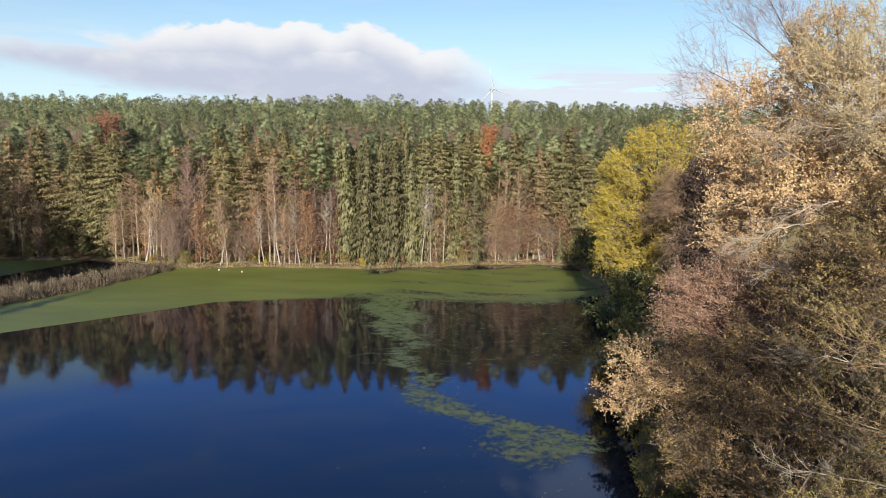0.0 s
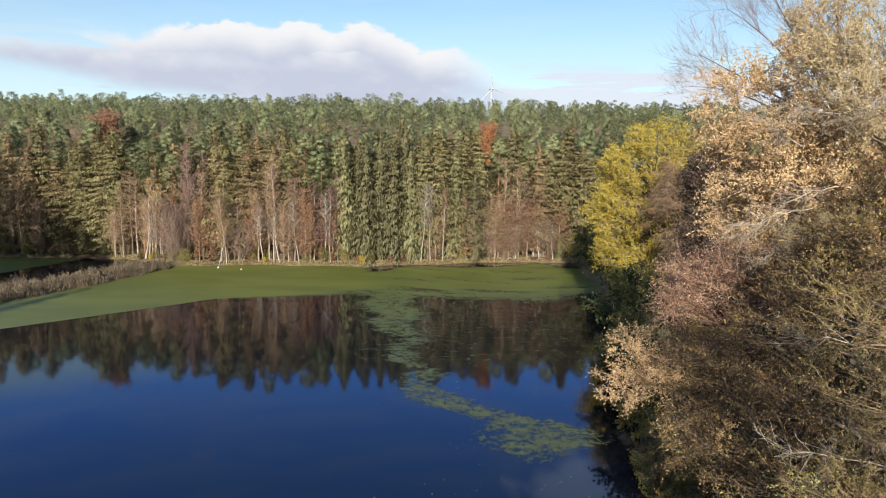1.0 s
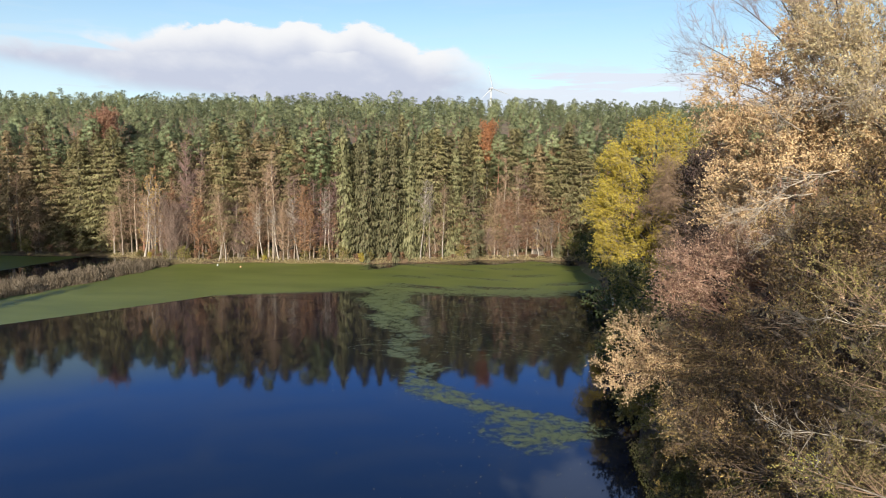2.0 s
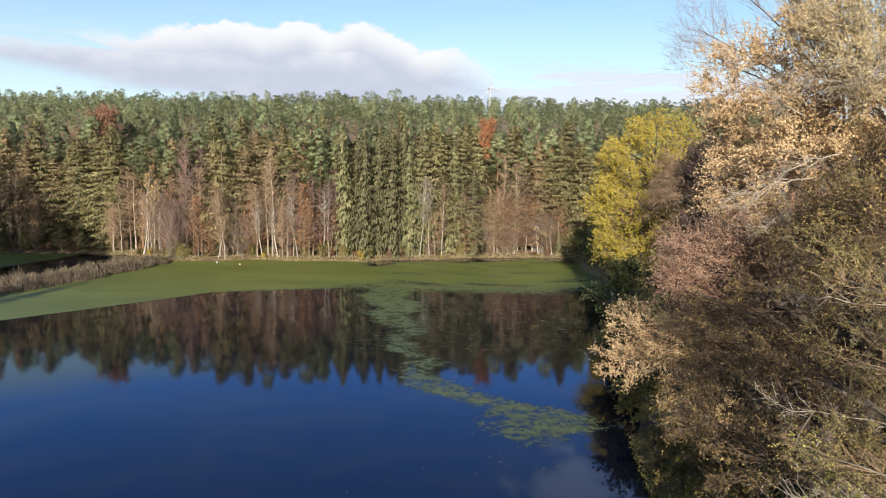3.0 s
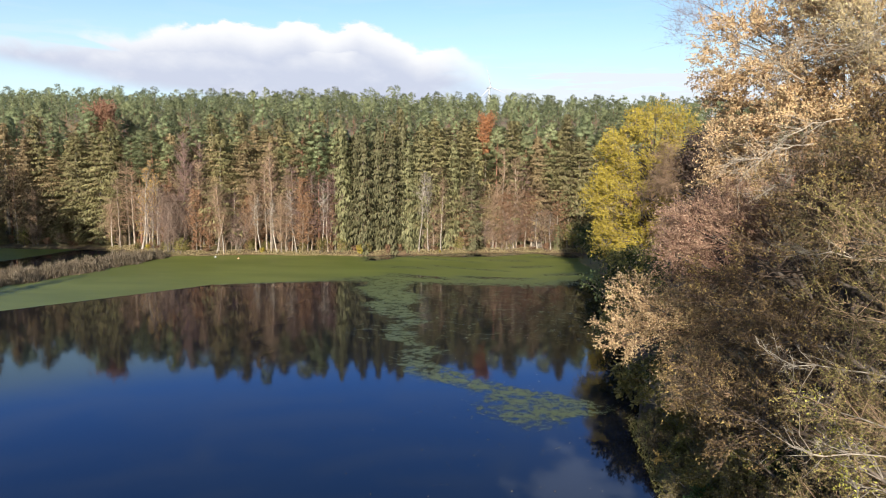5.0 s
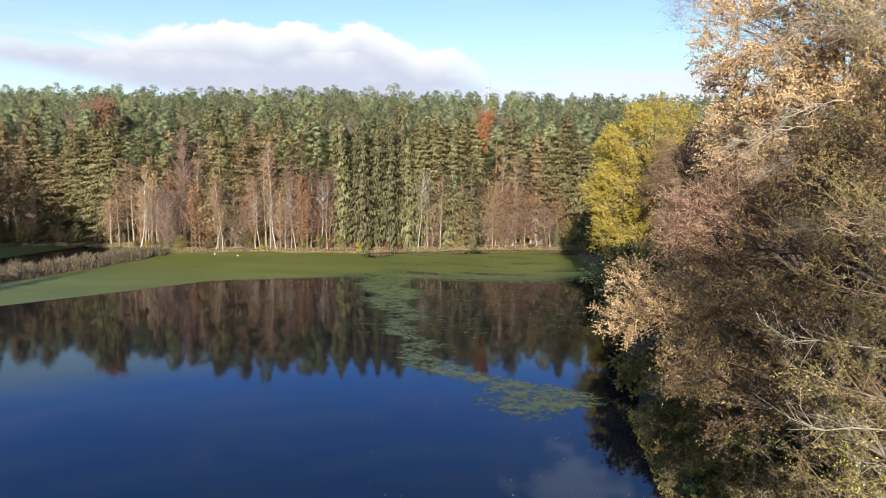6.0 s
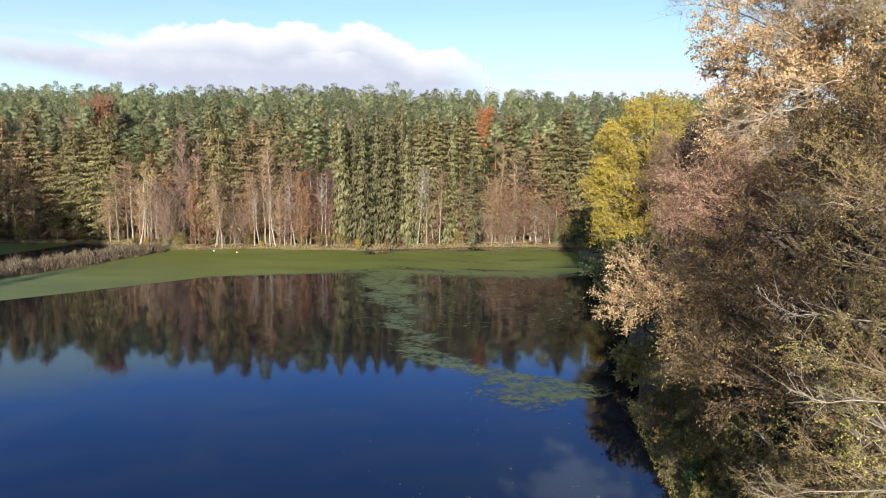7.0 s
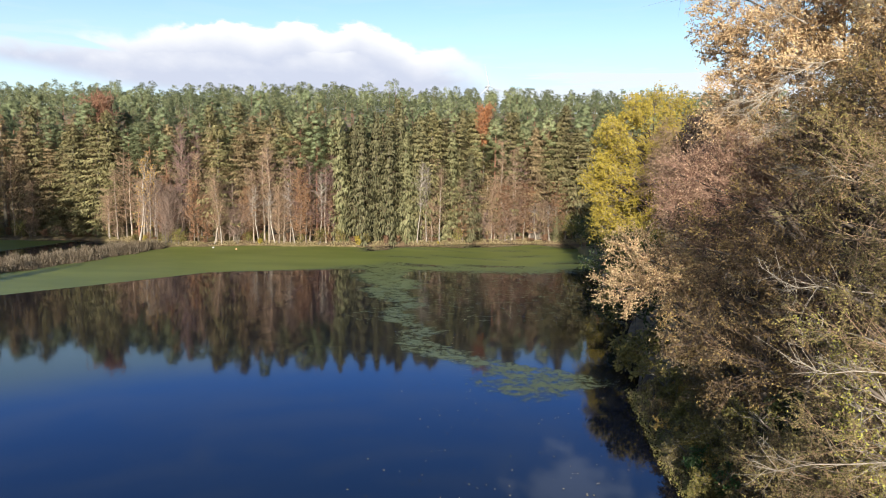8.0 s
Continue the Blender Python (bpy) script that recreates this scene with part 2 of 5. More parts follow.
TWIG_LILAC = bark("lilac_grey_twigs", (0.19, 0.145, 0.15), (0.40, 0.33, 0.34))
TWIG_RED = bark("reddish_twigs", (0.11, 0.055, 0.04), (0.3, 0.18, 0.13))
TWIG_STRAW = bark("straw_twigs", (0.24, 0.18, 0.11), (0.5, 0.41, 0.28))
TWIG_TAN = bark("tan_twigs", (0.17, 0.10, 0.065), (0.36, 0.24, 0.15))


def plain(name, colour, rough=0.5, metal=0.0, wear=0.12):
    m, n = material(name)
    coord = n.add("TexCoord").outputs["Object"]
    spots = n.noise(coord, 3.0, 5.0)
    body = n.add("BsdfPrincipled")
    n.wire(n.mix(n.step(spots, 0.35, 0.7), colour, tuple(c * (1 - wear) for c in colour)), body.inputs["Base Color"])
    body.inputs["Roughness"].default_value = rough
    body.inputs["Metallic"].default_value = metal
    n.wire(body.outputs[0], n.add("OutputMaterial").inputs[0])
    return m


def make_water():
    m, n = material("lake_water")
    coord = n.add("TexCoord").outputs["Object"]
    body = n.add("BsdfPrincipled")
    murk = n.noise(coord, 0.06, 3.0)
    n.wire(n.mix(murk, (0.0025, 0.004, 0.009), (0.0045, 0.006, 0.0115)), body.inputs["Base Color"])
    body.inputs["Roughness"].default_value = 0.05
    body.inputs["IOR"].default_value = 1.333
    ripple = n.math("ADD", n.noise(coord, 1.6, 3.0), n.math("MULTIPLY", n.noise(coord, 0.22, 2.0), 2.0))
    b = n.add("Bump")
    b.inputs["Strength"].default_value = 0.02
    b.inputs["Distance"].default_value = 0.05
    n.wire(ripple, b.inputs["Height"])
    n.wire(b.outputs[0], body.inputs["Normal"])
    n.wire(body.outputs[0], n.add("OutputMaterial").inputs[0])
    return m


def make_duckweed():
    """A floating green film, closed where the attribute 'cover' is high and torn into flecks where it is low."""
    m, n = material("duckweed")
    coord = n.add("TexCoord").outputs["Object"]
    cover = n.add("Attribute", attribute_name="cover").outputs["Fac"]
    squash = n.add("Mapping")
    squash.inputs["Scale"].default_value = (0.9, 1.0, 1.0)
    n.wire(coord, squash.inputs[0])
    flecks = n.math("ADD", n.math("MULTIPLY", n.noise(squash.outputs[0], 11.0, 4.0, 0.75), 0.48), n.math("MULTIPLY", n.noise(squash.outputs[0], 0.8, 3.0), 0.26))
    flecks = n.math("ADD", flecks, n.math("MULTIPLY", n.noise(squash.outputs[0], 2.3, 2.0), 0.26))
    there = n.step(n.math("SUBTRACT", n.math("MULTIPLY_ADD", cover, 0.62, 0.19), flecks), -0.012, 0.012)
    lie = n.add("Mapping")
    lie.inputs["Scale"].default_value = (0.05, 0.14, 1.0)
    n.wire(coord, lie.inputs[0])
    tone = n.noise(lie.outputs[0], 1.0, 6.0, 0.65)
    fine = n.noise(coord, 5.0, 3.0, 0.7)
    colour = n.mix(n.step(tone, 0.35, 0.68), (0.12, 0.14, 0.024), (0.185, 0.208, 0.042))
    colour = n.mix(n.math("MULTIPLY", fine, 0.6), colour, (0.06, 0.085, 0.02))
    colour = n.mix(n.step(cover, 0.45, 0.8), n.mix(0.7, colour, (0.085, 0.105, 0.05)), colour)
    body = n.add("BsdfPrincipled")
    body.inputs["Roughness"].default_value = 0.5
    body.inputs["Specular IOR Level"].default_value = 0.3
    n.wire(colour, body.inputs["Base Color"])
    b = n.add("Bump")
    b.inputs["Strength"].default_value = 0.25
    b.inputs["Distance"].default_value = 0.01
    n.wire(fine, b.inputs["Height"])
    n.wire(b.outputs[0], body.inputs["Normal"])
    clear = n.add("BsdfTransparent")
    both = n.add("MixShader")
    n.wire(there, both.inputs[0])
    n.wire(clear.outputs[0], both.inputs[1])
    n.wire(body.outputs[0], both.inputs[2])
    n.wire(both.outputs[0], n.add("OutputMaterial").inputs[0])
    return m


def make_ground():
    """Leaf litter and needles under the trees, dry grass and mown grass in the open."""
    m, n = material("forest_floor")
    coord = n.add("TexCoord").outputs["Object"]
    large, mid, fine = n.noise(coord, 0.05, 4.0), n.noise(coord, 0.5, 5.0), n.noise(coord, 6.0, 4.0, 0.7)
    litter = n.mix(n.step(mid, 0.35, 0.65), (0.085, 0.055, 0.032), (0.20, 0.13, 0.07))
    grass = n.mix(n.step(fine, 0.3, 0.7), (0.12, 0.11, 0.035), (0.26, 0.20, 0.085))
    colour = n.mix(n.step(n.math("ADD", large, n.math("MULTIPLY", mid, 0.3)), 0.58, 0.74), litter, grass)
    colour = n.mix(n.math("MULTIPLY", n.step(fine, 0.5, 0.8), 0.5), colour, (0.06, 0.042, 0.025))
    body = n.add("BsdfPrincipled")
    body.inputs["Roughness"].default_value = 0.95
    n.wire(colour, body.inputs["Base Color"])
    b = n.add("Bump")
    b.inputs["Distance"].default_value = 0.08
    n.wire(fine, b.inputs["Height"])
    n.wire(b.outputs[0], body.inputs["Normal"])
    n.wire(body.outputs[0], n.add("OutputMaterial").inputs[0])
    return m


WATER, DUCKWEED, GROUND = make_water(), make_duckweed(), make_ground()
FLOAT_PAINT = plain("faded_orange_paint", (0.62, 0.36, 0.2), 0.5)
# white with the turbine's distance haze mixed into the colour; one float shares it
HAZED_WHITE = plain("white_paint", (0.46, 0.49, 0.53), 0.6)


# ---------------------------------------------------------------- mesh building
class Soup:
    """Collects vertices and faces as arrays and makes one mesh of them."""

    def __init__(self):
        self.v, self.f, self.count, self.soft = [], [], 0, []

    def add(self, verts, faces):
        self.v.append(np.asarray(verts, float).reshape(-1, 3))
        self.f.append(np.asarray(faces, int) + self.count)
        self.count += len(self.v[-1])

    def blades(self, centre, along, across):
        """Four-cornered pointed blades: centre, half length vector, half width vector, each (n, 3)."""
        k = len(centre)
        if k:
            v = np.stack([centre - along, centre + across - along * 0.1, centre + along, centre - across - along * 0.1], 1)
            self.add(v, np.arange(4 * k).reshape(k, 4))

    def needles(self, centre, along, across):
        """Three-cornered tufts that widen towards the tip."""
        k = len(centre)
        if k:
            v = np.stack([centre + along, centre - along + across, centre - along * 0.7 - across], 1)
            self.add(v, np.arange(3 * k).reshape(k, 3))

    def tufts(self, centre, along, across, normal):
        """Needle tufts that are shaded as one rounded clump: normal is the clump's own."""
        flip = np.sum(np.cross(along, across) * normal, 1) < 0
        self.needles(centre, along, np.where(flip[:, None], -across, across))
        self.soft.append(np.repeat(unit(normal), 3, 0))

    def spikes(self, a, b, r):
        """Three-sided twigs that run out to a point."""
        k = len(a)
        way = unit(b - a)
        side = unit(np.cross(way, np.where(np.abs(way[:, 2:3]) > 0.9, np.array([[1.0, 0, 0]]), np.array([[0, 0, 1.0]]))))
        up = np.cross(way, side)
        v = np.stack([a + (math.cos(j * 2.0944) * side + math.sin(j * 2.0944) * up) * r for j in range(3)] + [b], 1)
        self.add(v, (np.arange(k)[:, None, None] * 4 + np.array([[0, 1, 3], [1, 2, 3], [2, 0, 3]])).reshape(-1, 3))

    def sticks(self, a, b, ra, rb):
        """Three-sided tapering sticks from a to b, each (n, 3)."""
        k = len(a)
        if not k:
            return
        way = b - a
        way = way / (np.linalg.norm(way, axis=1)[:, None] + 1e-9)
        side = np.cross(way, np.where(np.abs(way[:, 2:3]) > 0.9, np.array([[1.0, 0, 0]]), np.array([[0, 0, 1.0]])))
        side /= np.linalg.norm(side, axis=1)[:, None] + 1e-9
        up = np.cross(way, side)
        ra, rb = np.broadcast_to(ra, k)[:, None], np.broadcast_to(rb, k)[:, None]
        ring = [math.cos(j * 2.0944) * side + math.sin(j * 2.0944) * up for j in range(3)]
        v = np.stack([a + o * ra for o in ring] + [b + o * rb for o in ring], 1)
        f = np.array([[0, 1, 4, 3], [1, 2, 5, 4], [2, 0, 3, 5]])
        self.add(v, (np.arange(k)[:, None, None] * 6 + f).reshape(-1, 4))

    def tube(self, points, radii, sides=7):
        p = np.asarray(points, float)
        way = np.gradient(p, axis=0)
        way /= np.linalg.norm(way, axis=1)[:, None] + 1e-9
        ref = np.array([1.0, 0.1, 0]) if abs(way[:, 2]).mean() > 0.7 else np.array([0, 0, 1.0])
        side = np.cross(way, ref)
        side /= np.linalg.norm(side, axis=1)[:, None] + 1e-9
        up = np.cross(way, side)
        ang = np.arange(sides) * 2 * math.pi / sides
        v = p[:, None, :] + (np.cos(ang)[None, :, None] * side[:, None, :] + np.sin(ang)[None, :, None] * up[:, None, :]) * np.asarray(radii)[:, None, None]
        i, j = np.meshgrid(np.arange(len(p) - 1), np.arange(sides), indexing="ij")
        i, j = i.ravel(), j.ravel()
        nx = (j + 1) % sides
        self.add(v, np.stack([i * sides + j, i * sides + nx, (i + 1) * sides + nx, (i + 1) * sides + j], 1))

    def mesh(self, name, mat, smooth=False):
        me = bpy.data.meshes.new(name)
        v = np.concatenate(self.v)
        loops = np.concatenate([f.ravel() for f in self.f])
        sizes = np.concatenate([np.full(len(f), f.shape[1]) for f in self.f])
        me.vertices.add(len(v))
        me.vertices.foreach_set("co", v.astype(np.float32).ravel())
        me.loops.add(len(loops))
        me.loops.foreach_set("vertex_index", loops.astype(np.int32))
        me.polygons.add(len(sizes))
        me.polygons.foreach_set("loop_start", (np.cumsum(sizes) - sizes).astype(np.int32))
        if smooth:
            me.polygons.foreach_set("use_smooth", np.ones(len(sizes), bool))
        me.update(calc_edges=True)
        me.materials.append(mat)
        if self.soft:
            me.polygons.foreach_set("use_smooth", np.ones(len(sizes), bool))
            me.normals_split_custom_set(np.concatenate(self.soft).astype(np.float32))
        return me


def unit(v):
    return v / (np.linalg.norm(v, axis=-1, keepdims=True) + 1e-9)


FINE = ("branchwork", "twigwork", "foliage", "crown")      # too fine to pick apart


def part(name, soup, mat, parent, label="", smooth=False):
    ob = new(name, soup.mesh(name, mat, smooth))
    ob.parent = parent
    if label:
        tagged(ob, label)
    if name in FINE:
        tagged(ob, kind="stuff")
    return ob


def spread(rng, way, amount):
    return unit(way + rng.normal(size=way.shape) * amount)


def across_of(rng, along):
    return unit(np.cross(along, rng.normal(size=along.shape)))


def facing(rng, along, outward, loose=0.45):
    """The width direction of blades that lie along one way and face outward, more or less."""
    return unit(np.cross(along, outward + rng.normal(size=along.shape) * loose))


# ---------------------------------------------------------------- the lie of the land
def right_bank(y):
    return np.interp(y, [-60, 10, 27, 36, 40, 60, 80, 124], [10, 9.9, 10.2, 11.4, 12.5, 18.0, 22.5, 24.0]) + 0.5 * np.sin(y * 0.33) * np.clip((y - 30) / 20, 0, 1)


def left_bank(y):
    return np.interp(y, [-60, 0, 40, 64, 78, 90, 108], [-56, -54, -56, -60, -57.5, -53.6, -49.8]) + 0.4 * np.sin(y * 0.7) + 0.3 * np.sin(y * 1.7)


def far_bank(x):
    return np.interp(x, [-130, -66, -52, -47, -38.5, -16.5, -3, 7, 30], [119, 121, 113.5, 111.5, 115.0, 115.0, 119.5, 123.4, 124.5]) + 0.5 * np.sin(x * 0.5) + 0.25 * np.sin(x * 1.3)


def inside_water(x, y):
    """Metres inside the lake or the pond behind the reeds; negative on land."""
    lake = np.minimum(np.minimum(x - left_bank(y), right_bank(y) - x), np.minimum(far_bank(x) - y, y + 48))
    pond = np.minimum(np.minimum(left_bank(y) - 6.5 - x, x + 93), np.minimum(far_bank(x) - y, y - 90))
    return np.maximum(lake, pond)


def lumps(x, y):
    return 0.5 * np.sin(x * 0.21 + 1.3) * np.sin(y * 0.17) + 0.3 * np.sin(x * 0.53 + y * 0.31) + 0.2 * np.sin(y * 0.71 - x * 0.4)


def height(x, y):
    d = inside_water(x, y)
    bed = -np.minimum(1.3, d * 0.35)
    out = -d
    back = np.maximum(0, y - far_bank(x) - 5)
    hill = 0.215 * np.minimum(back, 70) + 0.10 * np.clip(back - 70, 0, 260) + 0.15 * np.clip(back - 330, 0, 350)
    bank = np.minimum(0.55, out * 0.4) + 0.012 * np.clip(out - 4, 0, 150) + 0.35 * np.clip((out - 2) / 12, 0, 1) * (lumps(x, y) + 0.6)
    return np.where(d > 0, bed, np.maximum(bank, 0.02) + hill)


def grid_mesh(name, xs, ys, zs, mat):
    s = Soup()
    gx, gy = np.meshgrid(xs, ys, indexing="ij")
    i, j = np.meshgrid(np.arange(len(xs) - 1), np.arange(len(ys) - 1), indexing="ij")
    a = (i * len(ys) + j).ravel()
    s.add(np.stack([gx, gy, zs], -1), np.stack([a, a + len(ys), a + len(ys) + 1, a + 1], 1))
    return s.mesh(name, mat, True)


far_steps = 70 * 1.22 ** np.arange(1, 20)
xs = np.concatenate([-130 - far_steps[::-1], np.arange(-130, 70.1, 2.0), 70 + far_steps])
ys = np.concatenate([-60 - far_steps[::-1], np.arange(-60, 260.1, 2.0), 260 + far_steps])
gx, gy = np.meshgrid(xs, ys, indexing="ij")
tagged(new("ground", grid_mesh("ground", xs, ys, height(gx, gy), GROUND)), "brown leaf litter and dry grass on wooded ground", "ground", kind="structure")
wx, wy = np.linspace(-132, 40, 5), np.linspace(-52, 128, 5)
tagged(new("water", grid_mesh("water", wx, wy, np.zeros((5, 5)), WATER)), "still dark blue lake water mirroring wood and sky", "water", kind="structure")


# duckweed: the closed film over the far end, a winding tongue towards the near right bank, torn edges
def duckweed_cover(x, y):
    front = np.interp(x, [-70, -62, -47.5, -38, -31.5, -14.3, 2, 12, 18, 24], [50, 54, 64.5, 75, 82.6, 87.5, 86, 85, 88, 92])
    x = x + 0.9 * np.sin(y * 0.55 + 1.0) + 0.5 * np.sin(y * 1.3 + x * 0.4)
    film = np.clip(0.5 + (y - front) / np.interp(x, [-35, -22, -12], [1.2, 7.0, 19.0]), 0, 1)
    film *= 1 - 0.42 * np.clip((x + 22) / 14, 0, 1) * np.clip((y - 88) / 4, 0, 1) * np.clip(0.5 + 0.9 * np.sin(y * 0.75 + 1.8 * np.sin(x * 0.19) + 0.1 * x) * np.sin(x * 0.27 + y * 0.13), 0, 1)
    film *= 1 - 0.85 * np.clip((x + 20) / 10, 0, 1) * np.clip((y - far_bank(x) + 6.0 + 2.5 * np.sin(x * 0.31)) / 3, 0, 1)
    cx = np.interp(y, [36, 39.5, 41, 44.7, 49, 57, 66, 78, 88], [6, 6.0, 4.5, 0.8, -2.4, -3.8, -5.3, -7.5, -9])
    half = np.interp(y, [36, 37, 39.5, 42, 45, 49, 57, 66, 78], [3.4, 4.6, 5.8, 4.8, 3.6, 2.8, 2.5, 3.4, 5.2])
    off = np.abs(x - cx) / half
    tongue = np.clip(1.3 - 0.75 * off, 0, 1) * np.interp(y, [33.5, 35.5, 37.5, 46, 52, 62, 75], [0, 0.4, 0.53, 0.51, 0.5, 0.51, 0.58])
    tongue *= (y > 33) & (y < 95)
    veil = 0.385 * np.clip((x + 18) / 10, 0, 1) * np.clip((y - 46) / 10, 0, 1) * np.clip((88 - y) / 6, 0, 1) * np.clip((20 - x) / 4, 0, 1)
    return np.maximum(np.maximum(film, tongue), veil)


def make_duckweed_sheet():
    step = 0.5
    x, y = np.arange(-64, 26, step), np.arange(33, 126, step)
    X, Y = np.meshgrid(x, y, indexing="ij")
    c = duckweed_cover(X, Y)
    lake = np.minimum(np.minimum(X - left_bank(Y), right_bank(Y) - X), far_bank(X) - Y) > -0.4
    keep = ((c[:-1, :-1] > 0.05) | (c[1:, 1:] > 0.05)) & lake[:-1, :-1]
    used = np.zeros(c.shape, bool)
    for dx, dy in ((0, 0), (1, 0), (1, 1), (0, 1)):
        used[dx:c.shape[0] - 1 + dx, dy:c.shape[1] - 1 + dy] |= keep
    index = np.cumsum(used.ravel()).reshape(c.shape) - 1
    i, j = np.nonzero(keep)
    s = Soup()
    s.add(np.stack([X[used], Y[used], np.full(used.sum(), 0.006)], 1), np.stack([index[i, j], index[i + 1, j], index[i + 1, j + 1], index[i, j + 1]], 1))
    me = s.mesh("duckweed", DUCKWEED)
    me.attributes.new("cover", "FLOAT", "POINT").data.foreach_set("value", c[used].astype(np.float32))
    tagged(new("duckweed", me), "green duckweed film floating on the dark lake", "duckweed", kind="stuff")
    # the pond behind the reeds
    x, y = np.arange(-95, -56, 1.0), np.arange(88, 122, 1.0)
    X, Y = np.meshgrid(x, y, indexing="ij")
    d = np.minimum(left_bank(Y) - 6.5 - X, far_bank(X) - Y)
    c = np.clip(0.5 + (-74 - X + (Y - 98) * 0.15) / 5, 0, 1) * np.clip(d / 2, 0, 1)
    s = Soup()
    i, j = np.meshgrid(np.arange(len(x) - 1), np.arange(len(y) - 1), indexing="ij")
    a = (i * len(y) + j).ravel()
    a = a[(c[:-1, :-1] > 0.05).ravel()]
    s.add(np.stack([X, Y, np.full(X.shape, 0.006)], -1), np.stack([a, a + len(y), a + len(y) + 1, a + 1], 1))
    me = s.mesh("pond_duckweed", DUCKWEED)
    me.attributes.new("cover", "FLOAT", "POINT").data.foreach_set("value", c.ravel().astype(np.float32))
    tagged(new("pond_duckweed", me), "bright green film on the pond behind the reeds", "duckweed", kind="stuff")


make_duckweed_sheet()


# ---------------------------------------------------------------- trees
def trunk_soup(rng, h, r, lean=0.02, sides=7, tip=0.05, steps=10):
    s = Soup()
    t = np.linspace(0, 1, steps)
    sway = np.cumsum(rng.normal(size=(steps, 2)) * lean * h / steps, 0)
    pts = np.stack([sway[:, 0] - sway[0, 0], sway[:, 1] - sway[0, 1], t * h - 0.4 * (t == 0)], 1)
    radii = r * (1 - t) ** 0.85 + tip * r
    radii[0] *= 1.35
    s.tube(pts, radii, sides)
    return s, pts


def at_height(pts, z):
    return np.stack([np.interp(z, pts[:, 2], pts[:, 0]), np.interp(z, pts[:, 2], pts[:, 1]), z], -1)


def spruce(seed, h=24.0, r=3.0, low=0.1, mat=SPRUCE, label="tall dark green spruce with drooping boughs", density=1.0, droop=0.5, twig=TWIG_BROWN, fans=9):
    """Boughs leave the trunk all round, bow down and up again at the tip, and carry curtains of hanging branchlets."""
    rng = np.random.default_rng(seed)
    tree = tagged(new("spruce_tree"), label, "tree")
    s, pts = trunk_soup(rng, h, 0.009 * h + 0.03)
    part("trunk", s, BARK_GREY, tree)
    z = rng.uniform(max(0.4, low * h), h * 0.985, int(19 * density * h * (1 - low)))
    f = z / h
    ang = rng.uniform(0, 2 * math.pi, len(z))
    shape = np.clip(np.minimum((1 - f) ** 0.6 * 1.05, 0.9) * np.minimum(1, 0.62 + 1.5 * (f - low)), 0.05, 1)
    length = r * shape * rng.uniform(0.5, 1.2, len(z)) * (1 + 0.28 * np.sin(ang * 2 + z * 0.45 + seed))
    out = np.stack([np.cos(ang), np.sin(ang), np.zeros(len(z))], 1)
    start = at_height(pts, z)
    drop = (droop * (1 - f) - 0.2 * f) * rng.uniform(0.5, 1.6, len(z)) + rng.normal(size=len(z)) * 0.08
    boughs, needles = Soup(), Soup()
    tipz = np.stack([np.zeros(len(z)), np.zeros(len(z)), -drop * length], 1)
    boughs.spikes(start, start + out * length[:, None] * 0.9 + tipz * 0.9, 0.04)
    side = np.cross(out, [0, 0, 1.0])
    for k in range(fans):
        t = np.clip((k + 0.6) / fans + rng.normal(size=len(z)) * 0.05, 0.05, 1.06) ** 0.8
        bow = 1.25 * t ** 1.2 - 0.35 * t ** 3
        centre = start + out * (length * t)[:, None] + tipz * bow[:, None]
        for sgn in (-1, 1):
            w = sgn * rng.uniform(0.0, 0.7, len(z)) * (1.1 - 0.65 * t) * length * 0.34
            hang = unit(np.stack([0 * z, 0 * z, -np.ones(len(z)) * (0.2 + 2.1 * droop)], 1) + out * 0.55 + side * sgn * 0.35 + rng.normal(size=out.shape) * 0.3)
            size = rng.uniform(0.15, 0.36, len(z)) * (0.6 + 0.4 * (1 - f)) * (1 + 0.6 * droop)
            c = centre + side * w[:, None] + hang * size[:, None] * 0.7
            turned = unit(out + 0.5 * side * (w / (0.3 * length + 0.1))[:, None] + [0, 0, 0.2] + rng.normal(size=out.shape) * 0.45)
            needles.tufts(c, hang * size[:, None], facing(rng, hang, out, 0.9) * (size * rng.uniform(0.2, 0.32, len(z)))[:, None], turned)
    part("branchwork", boughs, twig, tree)
    part("crown", needles, mat, tree)
    return tree


